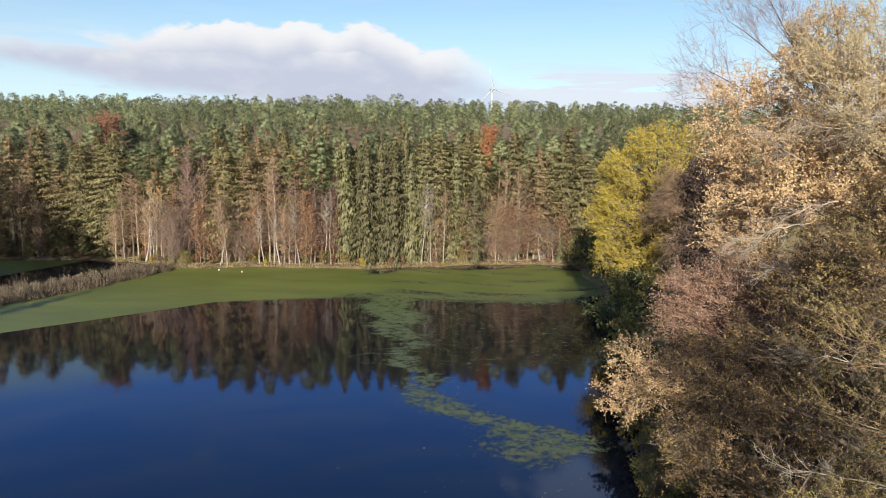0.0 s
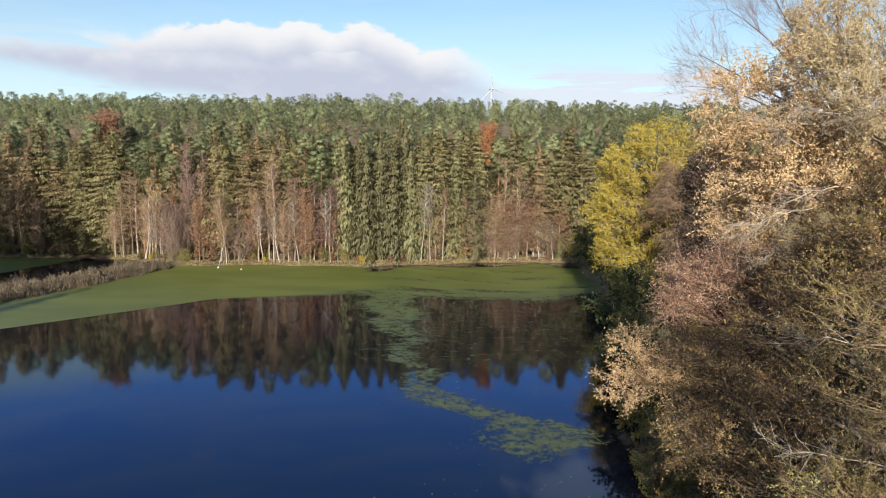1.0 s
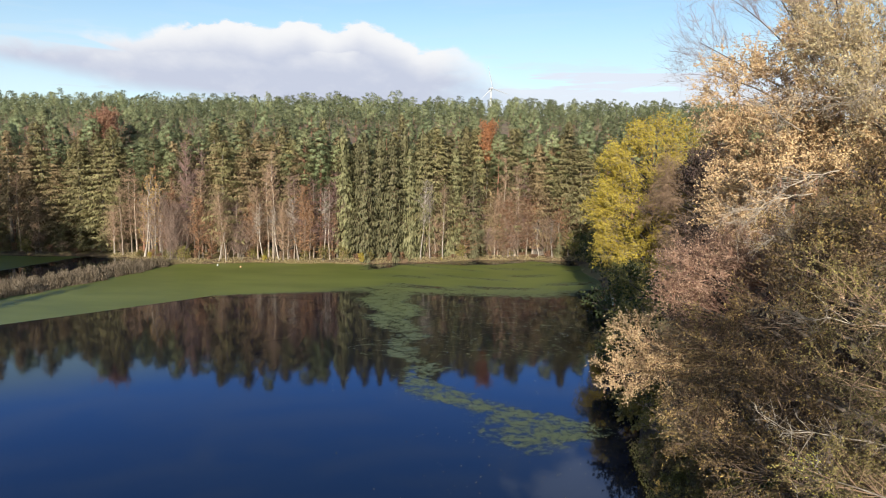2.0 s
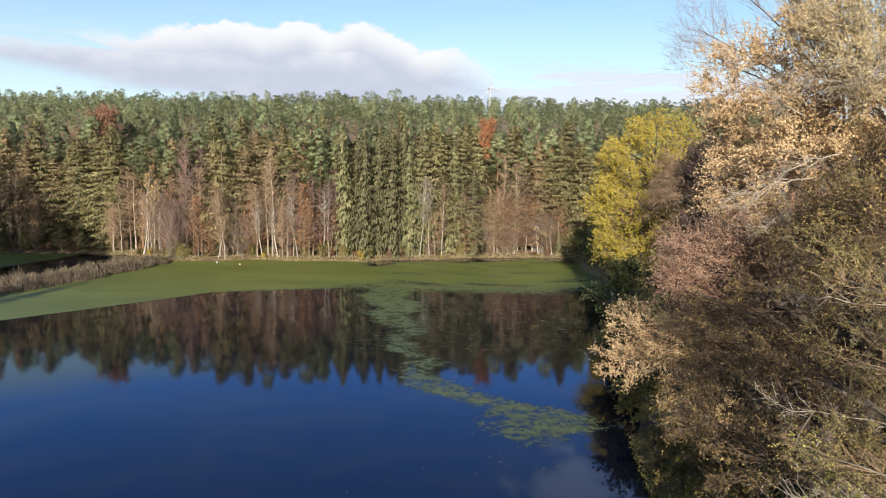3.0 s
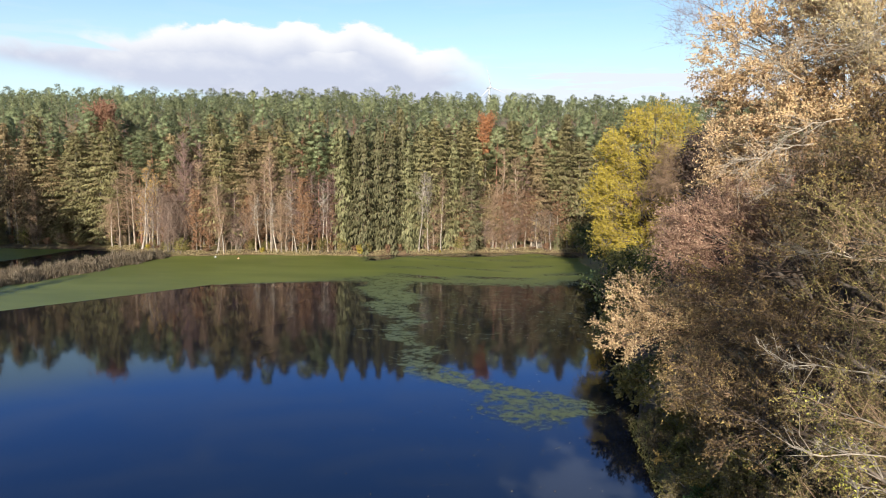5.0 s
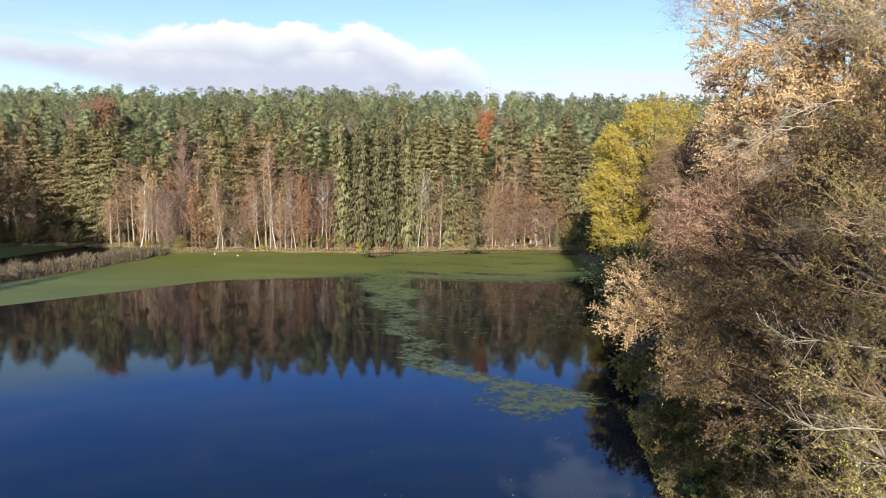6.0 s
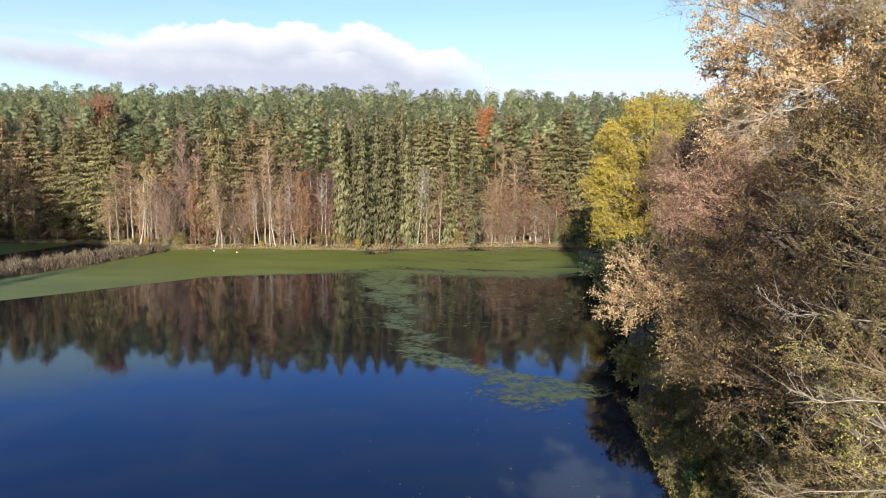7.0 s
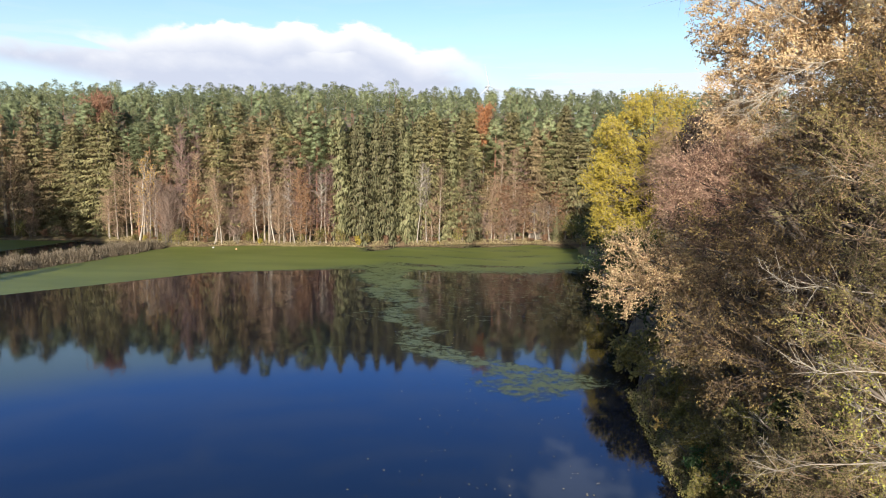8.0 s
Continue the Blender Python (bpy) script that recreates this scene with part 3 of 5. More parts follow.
def pine_crown(rng, soup, axis, depth, r, knobs, tufts, size, knob=(0.5, 0.95), blunt=1.8):
    """Needle tufts gathered in many small overlapping clumps that build up a rounded crown. axis: the crown's top."""
    q = np.append((np.arange(knobs - 1) + rng.uniform(0, 1, knobs - 1)) / knobs, 0.97) ** 0.62
    ang = np.arange(knobs) * 2.4 + rng.normal(size=knobs) * 0.6
    reach = r * np.minimum(1, 0.5 + 1.7 * q) * np.sqrt(np.clip(1 - q ** blunt, 0, 1)) * rng.uniform(0.5, 1.05, knobs) * (1 + 0.22 * np.sin(ang + rng.uniform(0, 6)))
    rad = rng.uniform(knob[0], knob[1], knobs) * (1.08 - 0.2 * q)
    flat = np.stack([np.cos(ang), np.sin(ang), 0 * q], 1)
    c = np.asarray(axis) + flat * reach[:, None] - np.stack([0 * q, 0 * q, depth * (1 - q) + rad * 0.5], 1)
    d = unit(rng.normal(size=(knobs, tufts, 3)) + 0.45 * flat[:, None, :] + [0, 0, 0.25])
    dent = 1 + 0.22 * np.sin(d[..., :1] * 6 + ang[:, None, None]) * np.sin(d[..., 1:2] * 6 + 2 * ang[:, None, None])
    p = c[:, None, :] + d * [1, 1, 0.62] * rad[:, None, None] * dent * rng.uniform(0.55, 1.1, (knobs, tufts, 1))
    bulge = unit(0.75 * d + 0.9 * (p - (np.asarray(axis) - [0, 0, r])) / r + rng.normal(size=d.shape) * 0.12)
    along = unit(0.8 * d + rng.normal(size=d.shape) * 0.5 + [0, 0, 0.5])
    ln = rng.uniform(0.6, 1.3, (knobs, tufts, 1)) * size
    p, along, bulge, ln = (x.reshape(-1, x.shape[-1]) for x in (p, along, bulge, ln))
    soup.tufts(p, along * ln, facing(rng, along, bulge, 0.4) * ln * 0.42, bulge)
    return c


def pine(seed, h=23.0, r=3.9, bare=0.48, mat=PINE, label="tall pine with blue-green rounded needle clumps", knobs=46, tufts=165, point=1.0):
    """A bare red trunk that forks into boughs, each ending in a clump of needles, under a rounded top."""
    rng = np.random.default_rng(seed)
    tree = tagged(new("pine_tree"), label, "tree")
    s, pts = trunk_soup(rng, h * 0.96, 0.009 * h + 0.02, 0.035)
    part("trunk", s, BARK_PINE, tree)
    boughs, needles = Soup(), Soup()
    axis = np.array([pts[-2, 0], pts[-2, 1], h])
    c = pine_crown(rng, needles, axis, h * (1 - bare), 0.64 * r, knobs, tufts, 0.125, (0.5 * r / 3.9, 0.98 * r / 3.9), 2.4 - 0.9 * point)
    out = np.hypot(c[:, 0] - axis[0], c[:, 1] - axis[1])
    boughs.spikes(at_height(pts, np.minimum(c[:, 2] - 0.3 * out, h * 0.95)), c, 0.05)
    part("branchwork", boughs, BARK_PINE, tree)
    part("crown", needles, mat, tree)
    return tree


def bare_tree(seed, h=20.0, r=2.6, name="larch_tree", low=0.2, trunk_mat=BARK_TAN, twig_mat=TWIG_BROWN, label="bare brown larch with fine hanging twigs", rise=0.1, count=150, sub=9, stems=1, thick=0.018, trunk_r=None, leaf=None, leaves=0, thin_leaf=1.0):
    rng = np.random.default_rng(seed)
    tree = tagged(new(name), label, "tree")
    twigs = Soup()
    leafage = Soup()
    for stem in range(stems):
        s, pts = trunk_soup(rng, h * rng.uniform(0.8, 1.0) if stems > 1 else h, trunk_r or (0.0078 * h if stems == 1 else 0.045), 0.05 if stems == 1 else 0.12, 6)
        if stems > 1:
            lean = rng.normal(size=2) * 0.09 * h
            base = rng.normal(size=2) * r * 0.25
            for axis in (0, 1):
                s.v[0][:, axis] += base[axis] + lean[axis] * s.v[0][:, 2] / h
                pts[:, axis] += base[axis] + lean[axis] * pts[:, 2] / h
        part("trunk" if stems == 1 else "stem", s, trunk_mat, tree)
        n = count // stems
        f = rng.uniform(low, 0.97, n)
        ang = rng.uniform(0, 2 * math.pi, n)
        g = (f - low) / (1 - low)
        ln = r * np.sqrt(np.clip(1 - g ** 2.5, 0, 1)) * np.minimum(1, 0.6 + 2 * g) * rng.uniform(0.3, 1.15, n) * (1 + 0.3 * np.sin(ang * 2 + f * 14 + seed)) + 0.2
        way = unit(np.stack([np.cos(ang), np.sin(ang), rise + 0.9 * f + rng.normal(size=n) * 0.25], 1))
        a = at_height(pts, f * pts[-1, 2])
        b = a + way * ln[:, None]
        twigs.spikes(a, b, thick * 2.0)
        for k in range(sub):
            t = rng.uniform(0.25, 1.0, (n, 1))
            p = a + (b - a) * t
            w = spread(rng, way, 0.5)
            q = p + w * (ln * rng.uniform(0.2, 0.45, n))[:, None]
            twigs.spikes(p, q, thick * 1.2)
            for j in range(leaves):
                c = p + (q - p) * rng.uniform(0.2, 1.1, (n, 1)) + rng.normal(size=(n, 3)) * 0.08
                al = unit(rng.normal(size=(n, 3)))
                sz = rng.uniform(0.09, 0.2, (n, 1))
                some = rng.uniform(size=n) < thin_leaf
                leafage.needles(c[some], (al * sz)[some], (across_of(rng, al) * sz * 0.8)[some])
    part("twigwork", twigs, twig_mat, tree)
    if leaf:
        part("foliage", leafage, leaf, tree)
    return tree


def lobed_tree(name, seed, base, lobes, leaf_mat, label, trunk_r=0.25, trunk_mat=BARK_DARK, twig_mat=TWIG_GREY, branches=50, twigs=11, leaves=11,
               leaf=(0.03, 0.056), twig_len=0.42, trunk_top=None, up=0.25, outward=0.5, twig_r=0.006, droop=0.0, lobe_scale=1.0, stout=1.0, tips=0.15):
    """A broad-leaved tree: trunk, a limb to every lobe of the crown, branches that fan out in the lobe, twigs, leaves along the twigs.
    lobes: centre x, y, z and radius, in the world."""
    rng = np.random.default_rng(seed)
    tree = tagged(new(name), label, "tree")
    tree.matrix_basis = pose(*base)
    base = np.array(base, float)
    lobes = np.array(lobes, float)
    lobes[:, :3] -= base
    lobes[:, 3] *= lobe_scale
    top = trunk_top or lobes[:, 2].max() * 0.8
    s, pts = trunk_soup(rng, top, trunk_r, 0.06, 9)
    part("trunk", s, trunk_mat, tree, smooth=True)
    wood, leafage = Soup(), Soup()
    for cx, cy, cz, r in lobes:
        c = np.array([cx, cy, cz])
        dist = math.hypot(cx, cy)
        a = at_height(pts, np.array(max(0.15 * top, min(cz - 0.45 * dist, top * 0.93))))
        mid = (a + c) / 2 + np.array([0, 0, 0.12 * dist]) + rng.normal(size=3) * 0.12 * dist
        t = np.linspace(0, 1, 8)[:, None]
        curve = (1 - t) ** 2 * a + 2 * t * (1 - t) * mid + t ** 2 * c
        limb = Soup()
        limb.tube(curve, stout * np.linspace(0.05 + 0.012 * np.linalg.norm(c - a), 0.022, 8), 6)
        part("limb", limb, trunk_mat, tree, smooth=True)
        n = int(branches * (r / 1.6) ** 1.6) + 6
        d = unit(rng.normal(size=(n, 3)) + outward * unit(np.array([cx, cy, 0.3 * dist]))[None] + [0, 0, up])
        start = curve[rng.integers(4, 8, n)]
        end = c + d * r * rng.uniform(0.55, 1.0, (n, 1))
        knee = (start + end) / 2 + rng.normal(size=(n, 3)) * r * 0.12
        wood.sticks(start, knee, 0.016 * stout, 0.010 * stout)
        wood.spikes(knee, end, 0.010 * stout)
        bway = unit(end - start)
        for k in range(twigs):
            t = rng.uniform(tips, 1.0, (n, 1)) ** 0.8
            p = np.where(t < 0.5, start + (knee - start) * t * 2, knee + (end - knee) * (t * 2 - 1))
            w = unit(bway + rng.normal(size=(n, 3)) * 0.62 + [0, 0, up * 0.6 - droop])
            ln = r ** 0.5 * twig_len * rng.uniform(0.4, 1.25, (n, 1))
            q = p + w * ln
            wood.spikes(p, q, twig_r)
            for j in range(leaves):
                keep = rng.uniform(size=n) < 0.9
                u = rng.uniform(0.1, 1.05, (n, 1))
                al = unit(w * 0.5 + rng.normal(size=(n, 3)) * 0.8 - [0, 0, 0.25])
                sz = rng.uniform(leaf[0], leaf[1], (n, 1))
                centre = p + (q - p) * u + al * sz
                leafage.blades(centre[keep], (al * sz)[keep], (facing(rng, al, d * 0.8 + [0, 0, 0.3], 1.5) * sz * 0.55)[keep])
    part("twigwork", wood, twig_mat, tree)
    if leafage.count:
        part("foliage", leafage, leaf_mat, tree)
    return tree


# --- trees of the near bank
tan_willow = lobed_tree("willow_tree", 11, (15.0, 24.5, 0.9),
           [(10.6, 24.0, 19.2, 2.2), (10.9, 24.2, 16.0, 1.75), (12.6, 23.0, 19.9, 2.3), (13.8, 22.0, 19.3, 2.6), (11.3, 21.5, 16.6, 2.0),
            (12.9, 20.2, 15.9, 2.0), (13.9, 24.6, 22.2, 1.8), (10.6, 24.0, 17.6, 1.4), (13.6, 24.5, 16.5, 2.2), (10.8, 24.4, 14.5, 1.2),
            (11.2, 24.2, 14.6, 1.9), (13.0, 21.5, 13.8, 2.1), (15.6, 22.5, 17.5, 2.4),
            (15.4, 19.4, 18.6, 2.2), (11.8, 22.6, 18.2, 1.6), (13.2, 21.5, 17.6, 1.8)],
           TAN, "tall autumn willow with tan leaves overhanging the lake", 0.38, twig_mat=TWIG_BROWN, branches=38, twigs=15, leaves=15, twig_len=0.34, tips=0.5, lobe_scale=0.95, leaf=(0.022, 0.05), stout=0.4)
lobed_tree("willow_tree", 16, (15.8, 26.5, 0.9), [(9.6, 25.5, 21.4, 1.7), (10.7, 25.8, 23.2, 2.0), (12.0, 26.0, 24.6, 2.0), (9.4, 25.6, 20.2, 1.4), (12.6, 22.4, 23.4, 1.7), (11.2, 22.6, 22.2, 1.4)], TAN,
           "bare willow crown of fine upright purple-grey twigs", 0.3, twig_mat=TWIG_LILAC, branches=20, twigs=11, leaves=0, twig_len=0.8, up=0.7, twig_r=0.0055, stout=0.35)
lobed_tree("alder_tree", 12, (13.5, 23.0, 0.8),
           [(8.5, 22.2, 12.9, 1.4), (9.9, 22.3, 13.4, 1.5), (8.0, 22.2, 11.9, 1.0), (11.4, 22.5, 13.0, 1.8), (9.2, 22.8, 11.3, 1.4)],
           PINK, "pinkish brown alder leaning over the lake", 0.2, twig_mat=TWIG_RED, leaf=(0.016, 0.036), leaves=8, twigs=18, twig_len=0.45, twig_r=0.007, tips=0.4)
lobed_tree("alder_tree", 13, (12.6, 24.5, 0.7),
           [(6.5, 23.0, 8.8, 1.15), (6.8, 23.2, 10.3, 0.9), (7.9, 23.0, 9.3, 1.4), (9.4, 23.6, 9.2, 1.7), (9.8, 24.0, 6.8, 1.6)],
           TAN, "low tan-leaved alder bough hanging over the water", 0.18, twig_mat=TWIG_TAN, leaf=(0.018, 0.04), leaves=10, twigs=15, twig_len=0.42, tips=0.4)
lobed_tree("willow_tree", 14, (13.2, 17.5, 1.0),
           [(8.2, 20.0, 10.7, 1.7), (8.1, 20.0, 8.2, 1.7), (9.4, 18.0, 12.0, 1.9), (8.8, 16.4, 10.3, 1.6), (8.4, 17.2, 7.9, 1.7),
            (10.8, 19.0, 13.8, 1.9), (11.0, 19.5, 9.8, 2.0), (12.0, 17.5, 7.0, 2.0), (10.6, 15.6, 14.6, 1.5), (12.0, 16.4, 15.4, 1.6), (10.2, 17.4, 14.0, 1.5), (12.6, 18.0, 16.2, 1.6), (13.0, 17.6, 17.2, 1.3), (11.4, 17.0, 15.9, 1.2)],
           BROWN, "dense willow with olive and brown leaves above the bank", 0.3, twig_mat=TWIG_MIXED, outward=0.1, twig_len=0.36, twigs=16, leaves=9, leaf=(0.018, 0.043), branches=38, tips=0.5, lobe_scale=0.95)
old_willow = lobed_tree("willow_tree", 15, (12.6, 12.5, 1.0),
           [(9.4, 15.0, 13.3, 1.6), (8.9, 13.6, 11.6, 1.4), (8.2, 12.8, 9.8, 1.3), (11.0, 16.5, 15.0, 1.8), (9.6, 14.0, 8.2, 1.6), (8.4, 13.4, 7.4, 1.3),
            (10.4, 13.4, 13.0, 1.6), (10.8, 14.6, 11.0, 1.7), (12.0, 14.4, 5.8, 1.7), (12.8, 16.6, 4.8, 1.7), (9.2, 14.5, 6.0, 1.4), (10.4, 13.2, 6.4, 1.5), (9.0, 16.2, 5.2, 1.4), (10.2, 16.0, 3.8, 1.5), (10.0, 18.2, 4.4, 1.5), (11.4, 14.6, 8.2, 1.6)],
           OLIVE_DULL, "twiggy grey willow with few olive leaves", 0.26, trunk_mat=BARK_GREY, leaves=11, leaf=(0.014, 0.032), outward=0.0, twig_mat=TWIG_BROWN, branches=40, twigs=17, twig_len=0.3, twig_r=0.0045, stout=0.5, tips=0.35)


lobed_tree("willow_tree", 17, (15.6, 21.0, 0.9), [(12.3, 20.6, 20.4, 1.7), (13.8, 20.8, 21.6, 2.0), (12.6, 19.4, 18.6, 1.6), (15.4, 19.8, 20.6, 2.0), (14.4, 18.8, 18.8, 1.8), (12.4, 22.8, 21.6, 1.3)],
           CREAM, "tall willow crown of straw-coloured twigs and cream leaves", 0.3, twig_mat=TWIG_STRAW, branches=32, twigs=17, leaves=7, leaf=(0.02, 0.042), twig_len=0.5, up=0.5, twig_r=0.009, stout=0.6, tips=0.3, trunk_mat=BARK_TAN)
# dark alders added so that gaps between the willows read as deep shade
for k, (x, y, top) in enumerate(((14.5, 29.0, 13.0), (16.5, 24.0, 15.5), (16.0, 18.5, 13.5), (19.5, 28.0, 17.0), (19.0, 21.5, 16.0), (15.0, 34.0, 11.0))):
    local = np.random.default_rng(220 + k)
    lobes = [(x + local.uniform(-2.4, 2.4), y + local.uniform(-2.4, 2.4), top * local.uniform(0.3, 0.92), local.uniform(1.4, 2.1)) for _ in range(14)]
    lobed_tree("alder_tree", 220 + k, (x, y, 0.9), lobes, SHADE_DARK, "half-bare alder coloured dark as shade, added behind the willows", 0.22, twig_mat=TWIG_MIXED, branches=20, twigs=8, leaves=5, leaf=(0.05, 0.1), twig_len=0.45, twig_r=0.01)
# the same row of willows goes on along the bank behind, and its bare crown dapples these trees
local = np.random.default_rng(200)
lobes = [(local.uniform(3.6, 7.4), -7.0 + local.uniform(-3, 3), local.uniform(17.5, 22.0), local.uniform(1.2, 1.8)) for _ in range(4)]
lobed_tree("willow_tree", 200, (10.8, -7.0, 0.9), lobes, BROWN, "half-bare brown willow further along the near bank", 0.3, twig_mat=TWIG_MIXED, branches=18, twigs=7, leaves=3, leaf=(0.05, 0.1), twig_len=0.5, twig_r=0.012)


def dead_bough(tree, seed, root, tip, spread_r=0.9, thick=0.02, bow=0.15):
    """A bare bleached bough that fans out into fine twigs."""
    local = np.random.default_rng(seed)
    origin = np.array(tree.matrix_basis.translation)
    a, b = np.array(root, float) - origin, np.array(tip, float) - origin
    t = np.linspace(0, 1, 9)[:, None]
    bend = np.cumsum(local.normal(size=(9, 3)) * bow, 0) * np.linspace(0, 1, 9)[:, None]
    curve = a + (b - a) * t + np.sin(t * 3.0) * [0, 0, 0.15] + bend
    s = Soup()
    s.tube(curve, np.linspace(thick, 0.006, 9), 6)
    way = unit(b - a)
    for k in range(34):
        p = curve[int(local.integers(2, 9))] + local.normal(size=3) * 0.02
        w = unit(way * 0.9 + local.normal(size=3) * [0.5, 0.8, 0.5])
        q = p + w * local.uniform(0.2, 0.55) * spread_r
        e = q + unit(w + local.normal(size=3) * 0.55) * local.uniform(0.2, 0.6) * spread_r
        s.sticks(np.stack([p, q]), np.stack([q, e]), np.array([0.007, 0.005]), np.array([0.005, 0.002]))
        for j in range(7):
            c = q + (e - q) * local.uniform(-0.5, 0.9)
            s.spikes(c[None], (c + unit(w + local.normal(size=3) * 0.8) * local.uniform(0.1, 0.35) * spread_r)[None], 0.0035)
    part("dead_bough", s, TWIG_BLEACHED, tree, "bleached bare bough with fine twigs")


def shrub(seed, x, y, r, h, leaf_mat, label, leaves=7, size=(0.035, 0.07), branches=20):
    z = float(height(x, y))
    local = np.random.default_rng(seed)
    lobes = [(x + local.normal() * r * 0.5, y + local.normal() * r * 0.5, z + h * local.uniform(0.35, 0.85), r * local.uniform(0.5, 0.75)) for _ in range(6)]
    return tagged(lobed_tree("shrub", seed, (x, y, z), lobes, leaf_mat, label, 0.05, branches=branches, twigs=8, leaves=leaves, leaf=size, trunk_top=h * 0.7), group="shrubs along the wooded bank")


for k, (root, tip) in enumerate((((11.2, 13.4, 10.0), (7.4, 13.0, 10.3)), ((10.8, 12.6, 8.6), (6.9, 12.0, 9.2)), ((11.4, 14.6, 12.6), (8.4, 14.2, 12.9)), ((10.8, 12.4, 7.2), (7.2, 12.6, 7.4)))):
    dead_bough(old_willow, 70 + k, root, tip, 1.0, 0.028)
for k, (root, tip) in enumerate((((11.2, 19.8, 15.7), (8.9, 19.2, 14.8)), ((10.9, 20.0, 17.6), (9.3, 19.6, 18.0)), ((11.6, 19.2, 16.4), (9.8, 19.0, 15.4)), ((11.8, 19.4, 18.6), (10.4, 19.5, 17.9)), ((12.8, 18.8, 19.2), (11.6, 18.6, 18.2)), ((11.4, 19.4, 14.8), (9.6, 19.4, 14.2)))):
    dead_bough(tan_willow, 75 + k, root, tip, 1.3, 0.02, 0.13)
NEAR_SHRUBS = ((12.4, 34.0, 1.3, 2.2), (13.0, 31.0, 1.6, 3.2), (11.7, 28.6, 1.0, 1.9), (13.2, 27.5, 1.8, 4.2), (11.6, 25.4, 1.2, 2.6), (13.0, 22.6, 1.7, 3.8), (12.2, 19.6, 1.7, 3.4),
               (11.5, 23.2, 1.4, 3.0), (11.5, 21.0, 1.4, 3.2), (11.9, 30.2, 0.9, 1.6), (11.4, 18.4, 1.4, 3.0))
for k, (x, y, r, h) in enumerate(NEAR_SHRUBS):
    shrub(80 + k, x, y, r, h, (SHRUB, BROWN, OLIVE_DULL, OLIVE, SHRUB)[k % 5], ("low green and brown shrub on the near bank", "brown-leaved bramble shrub on the near bank", "dull olive shrub on the near bank", "olive shrub on the near bank", "low green and brown shrub on the near bank")[k % 5], 11)
# undergrowth; every third shrub takes the near-black leaves that stand for shade
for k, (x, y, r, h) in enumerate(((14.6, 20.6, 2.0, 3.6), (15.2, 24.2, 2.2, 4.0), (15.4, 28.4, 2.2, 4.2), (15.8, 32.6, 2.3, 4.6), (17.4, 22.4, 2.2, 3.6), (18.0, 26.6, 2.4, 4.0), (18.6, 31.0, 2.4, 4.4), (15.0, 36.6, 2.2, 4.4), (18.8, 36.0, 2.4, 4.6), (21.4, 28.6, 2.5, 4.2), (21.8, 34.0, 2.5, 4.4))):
    shrub(100 + k, x, y, r, h, (SHADE_DARK, GREEN_LEAF, BROWN)[k % 3], ("bare bramble thicket under the willows, coloured dark as shade", "dark green evergreen shrub under the willows", "brown-leaved shrub under the willows")[k % 3], 6, (0.06, 0.11), 12)
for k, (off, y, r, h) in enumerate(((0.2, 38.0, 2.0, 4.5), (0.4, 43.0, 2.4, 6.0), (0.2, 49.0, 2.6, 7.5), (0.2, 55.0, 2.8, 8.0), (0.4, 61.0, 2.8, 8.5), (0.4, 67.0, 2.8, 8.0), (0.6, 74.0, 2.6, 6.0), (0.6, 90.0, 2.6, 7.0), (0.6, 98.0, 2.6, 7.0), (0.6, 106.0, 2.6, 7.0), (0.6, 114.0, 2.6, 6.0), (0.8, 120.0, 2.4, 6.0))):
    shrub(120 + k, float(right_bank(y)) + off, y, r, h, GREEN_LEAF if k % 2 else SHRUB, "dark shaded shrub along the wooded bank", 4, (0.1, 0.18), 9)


def make_bank_herbs():
    """Low herbs and grass on the sunlit edge of the near bank, with a dark green grassy strip behind."""
    local = np.random.default_rng(12)
    for name, mat, k, lo, hi, tall, label in (("bank_herbs", SHRUB, 15000, -0.5, 2.3, 0.7, "yellowing herbs along the near water's edge"), ("bank_grass", GREEN_LEAF, 9000, 2.0, 3.6, 0.4, "dark green grass strip on the near bank"),
                                              ("dry_herbs", DRY_GRASS, 12000, -0.4, 4.5, 0.8, "dry pale stalks on the near bank")):
        y = local.uniform(12, 37, k)
        x = right_bank(y) + lo + (hi - lo) * local.uniform(size=k)
        z = np.maximum(height(x, y), -0.05)
        h = tall * local.uniform(0.3, 1.0, k) * (0.75 + 0.45 * np.sin(x * 2.1 + 1.0) * np.sin(y * 1.3))
        way = unit(np.stack([local.normal(size=k) * 0.45, local.normal(size=k) * 0.45, np.ones(k)], 1))
        at = np.stack([x, y, z], 1) + way * (h * local.uniform(0.3, 1.0, k))[:, None]
        s = Soup()
        al = unit(way * 0.5 + local.normal(size=(k, 3)) * 0.7)
        ln = local.uniform(0.03, 0.075, (k, 1)) if name != "dry_herbs" else local.uniform(0.1, 0.3, (k, 1))
        s.blades(at, al * ln, across_of(local, al) * (ln * 0.5 if name != "dry_herbs" else 0.008))
        tagged(new(name, s.mesh(name, mat)), label, "herbs", kind="stuff")


make_bank_herbs()
for k, (x, y, r, h) in enumerate(((11.3, 24.8, 0.8, 1.3), (11.5, 23.4, 0.8, 1.2), (11.9, 26.2, 0.7, 1.1))):
    shrub(170 + k, x, y, r, h, IVY, "fresh green ivy clump on the near bank", 9, (0.04, 0.08), 24)
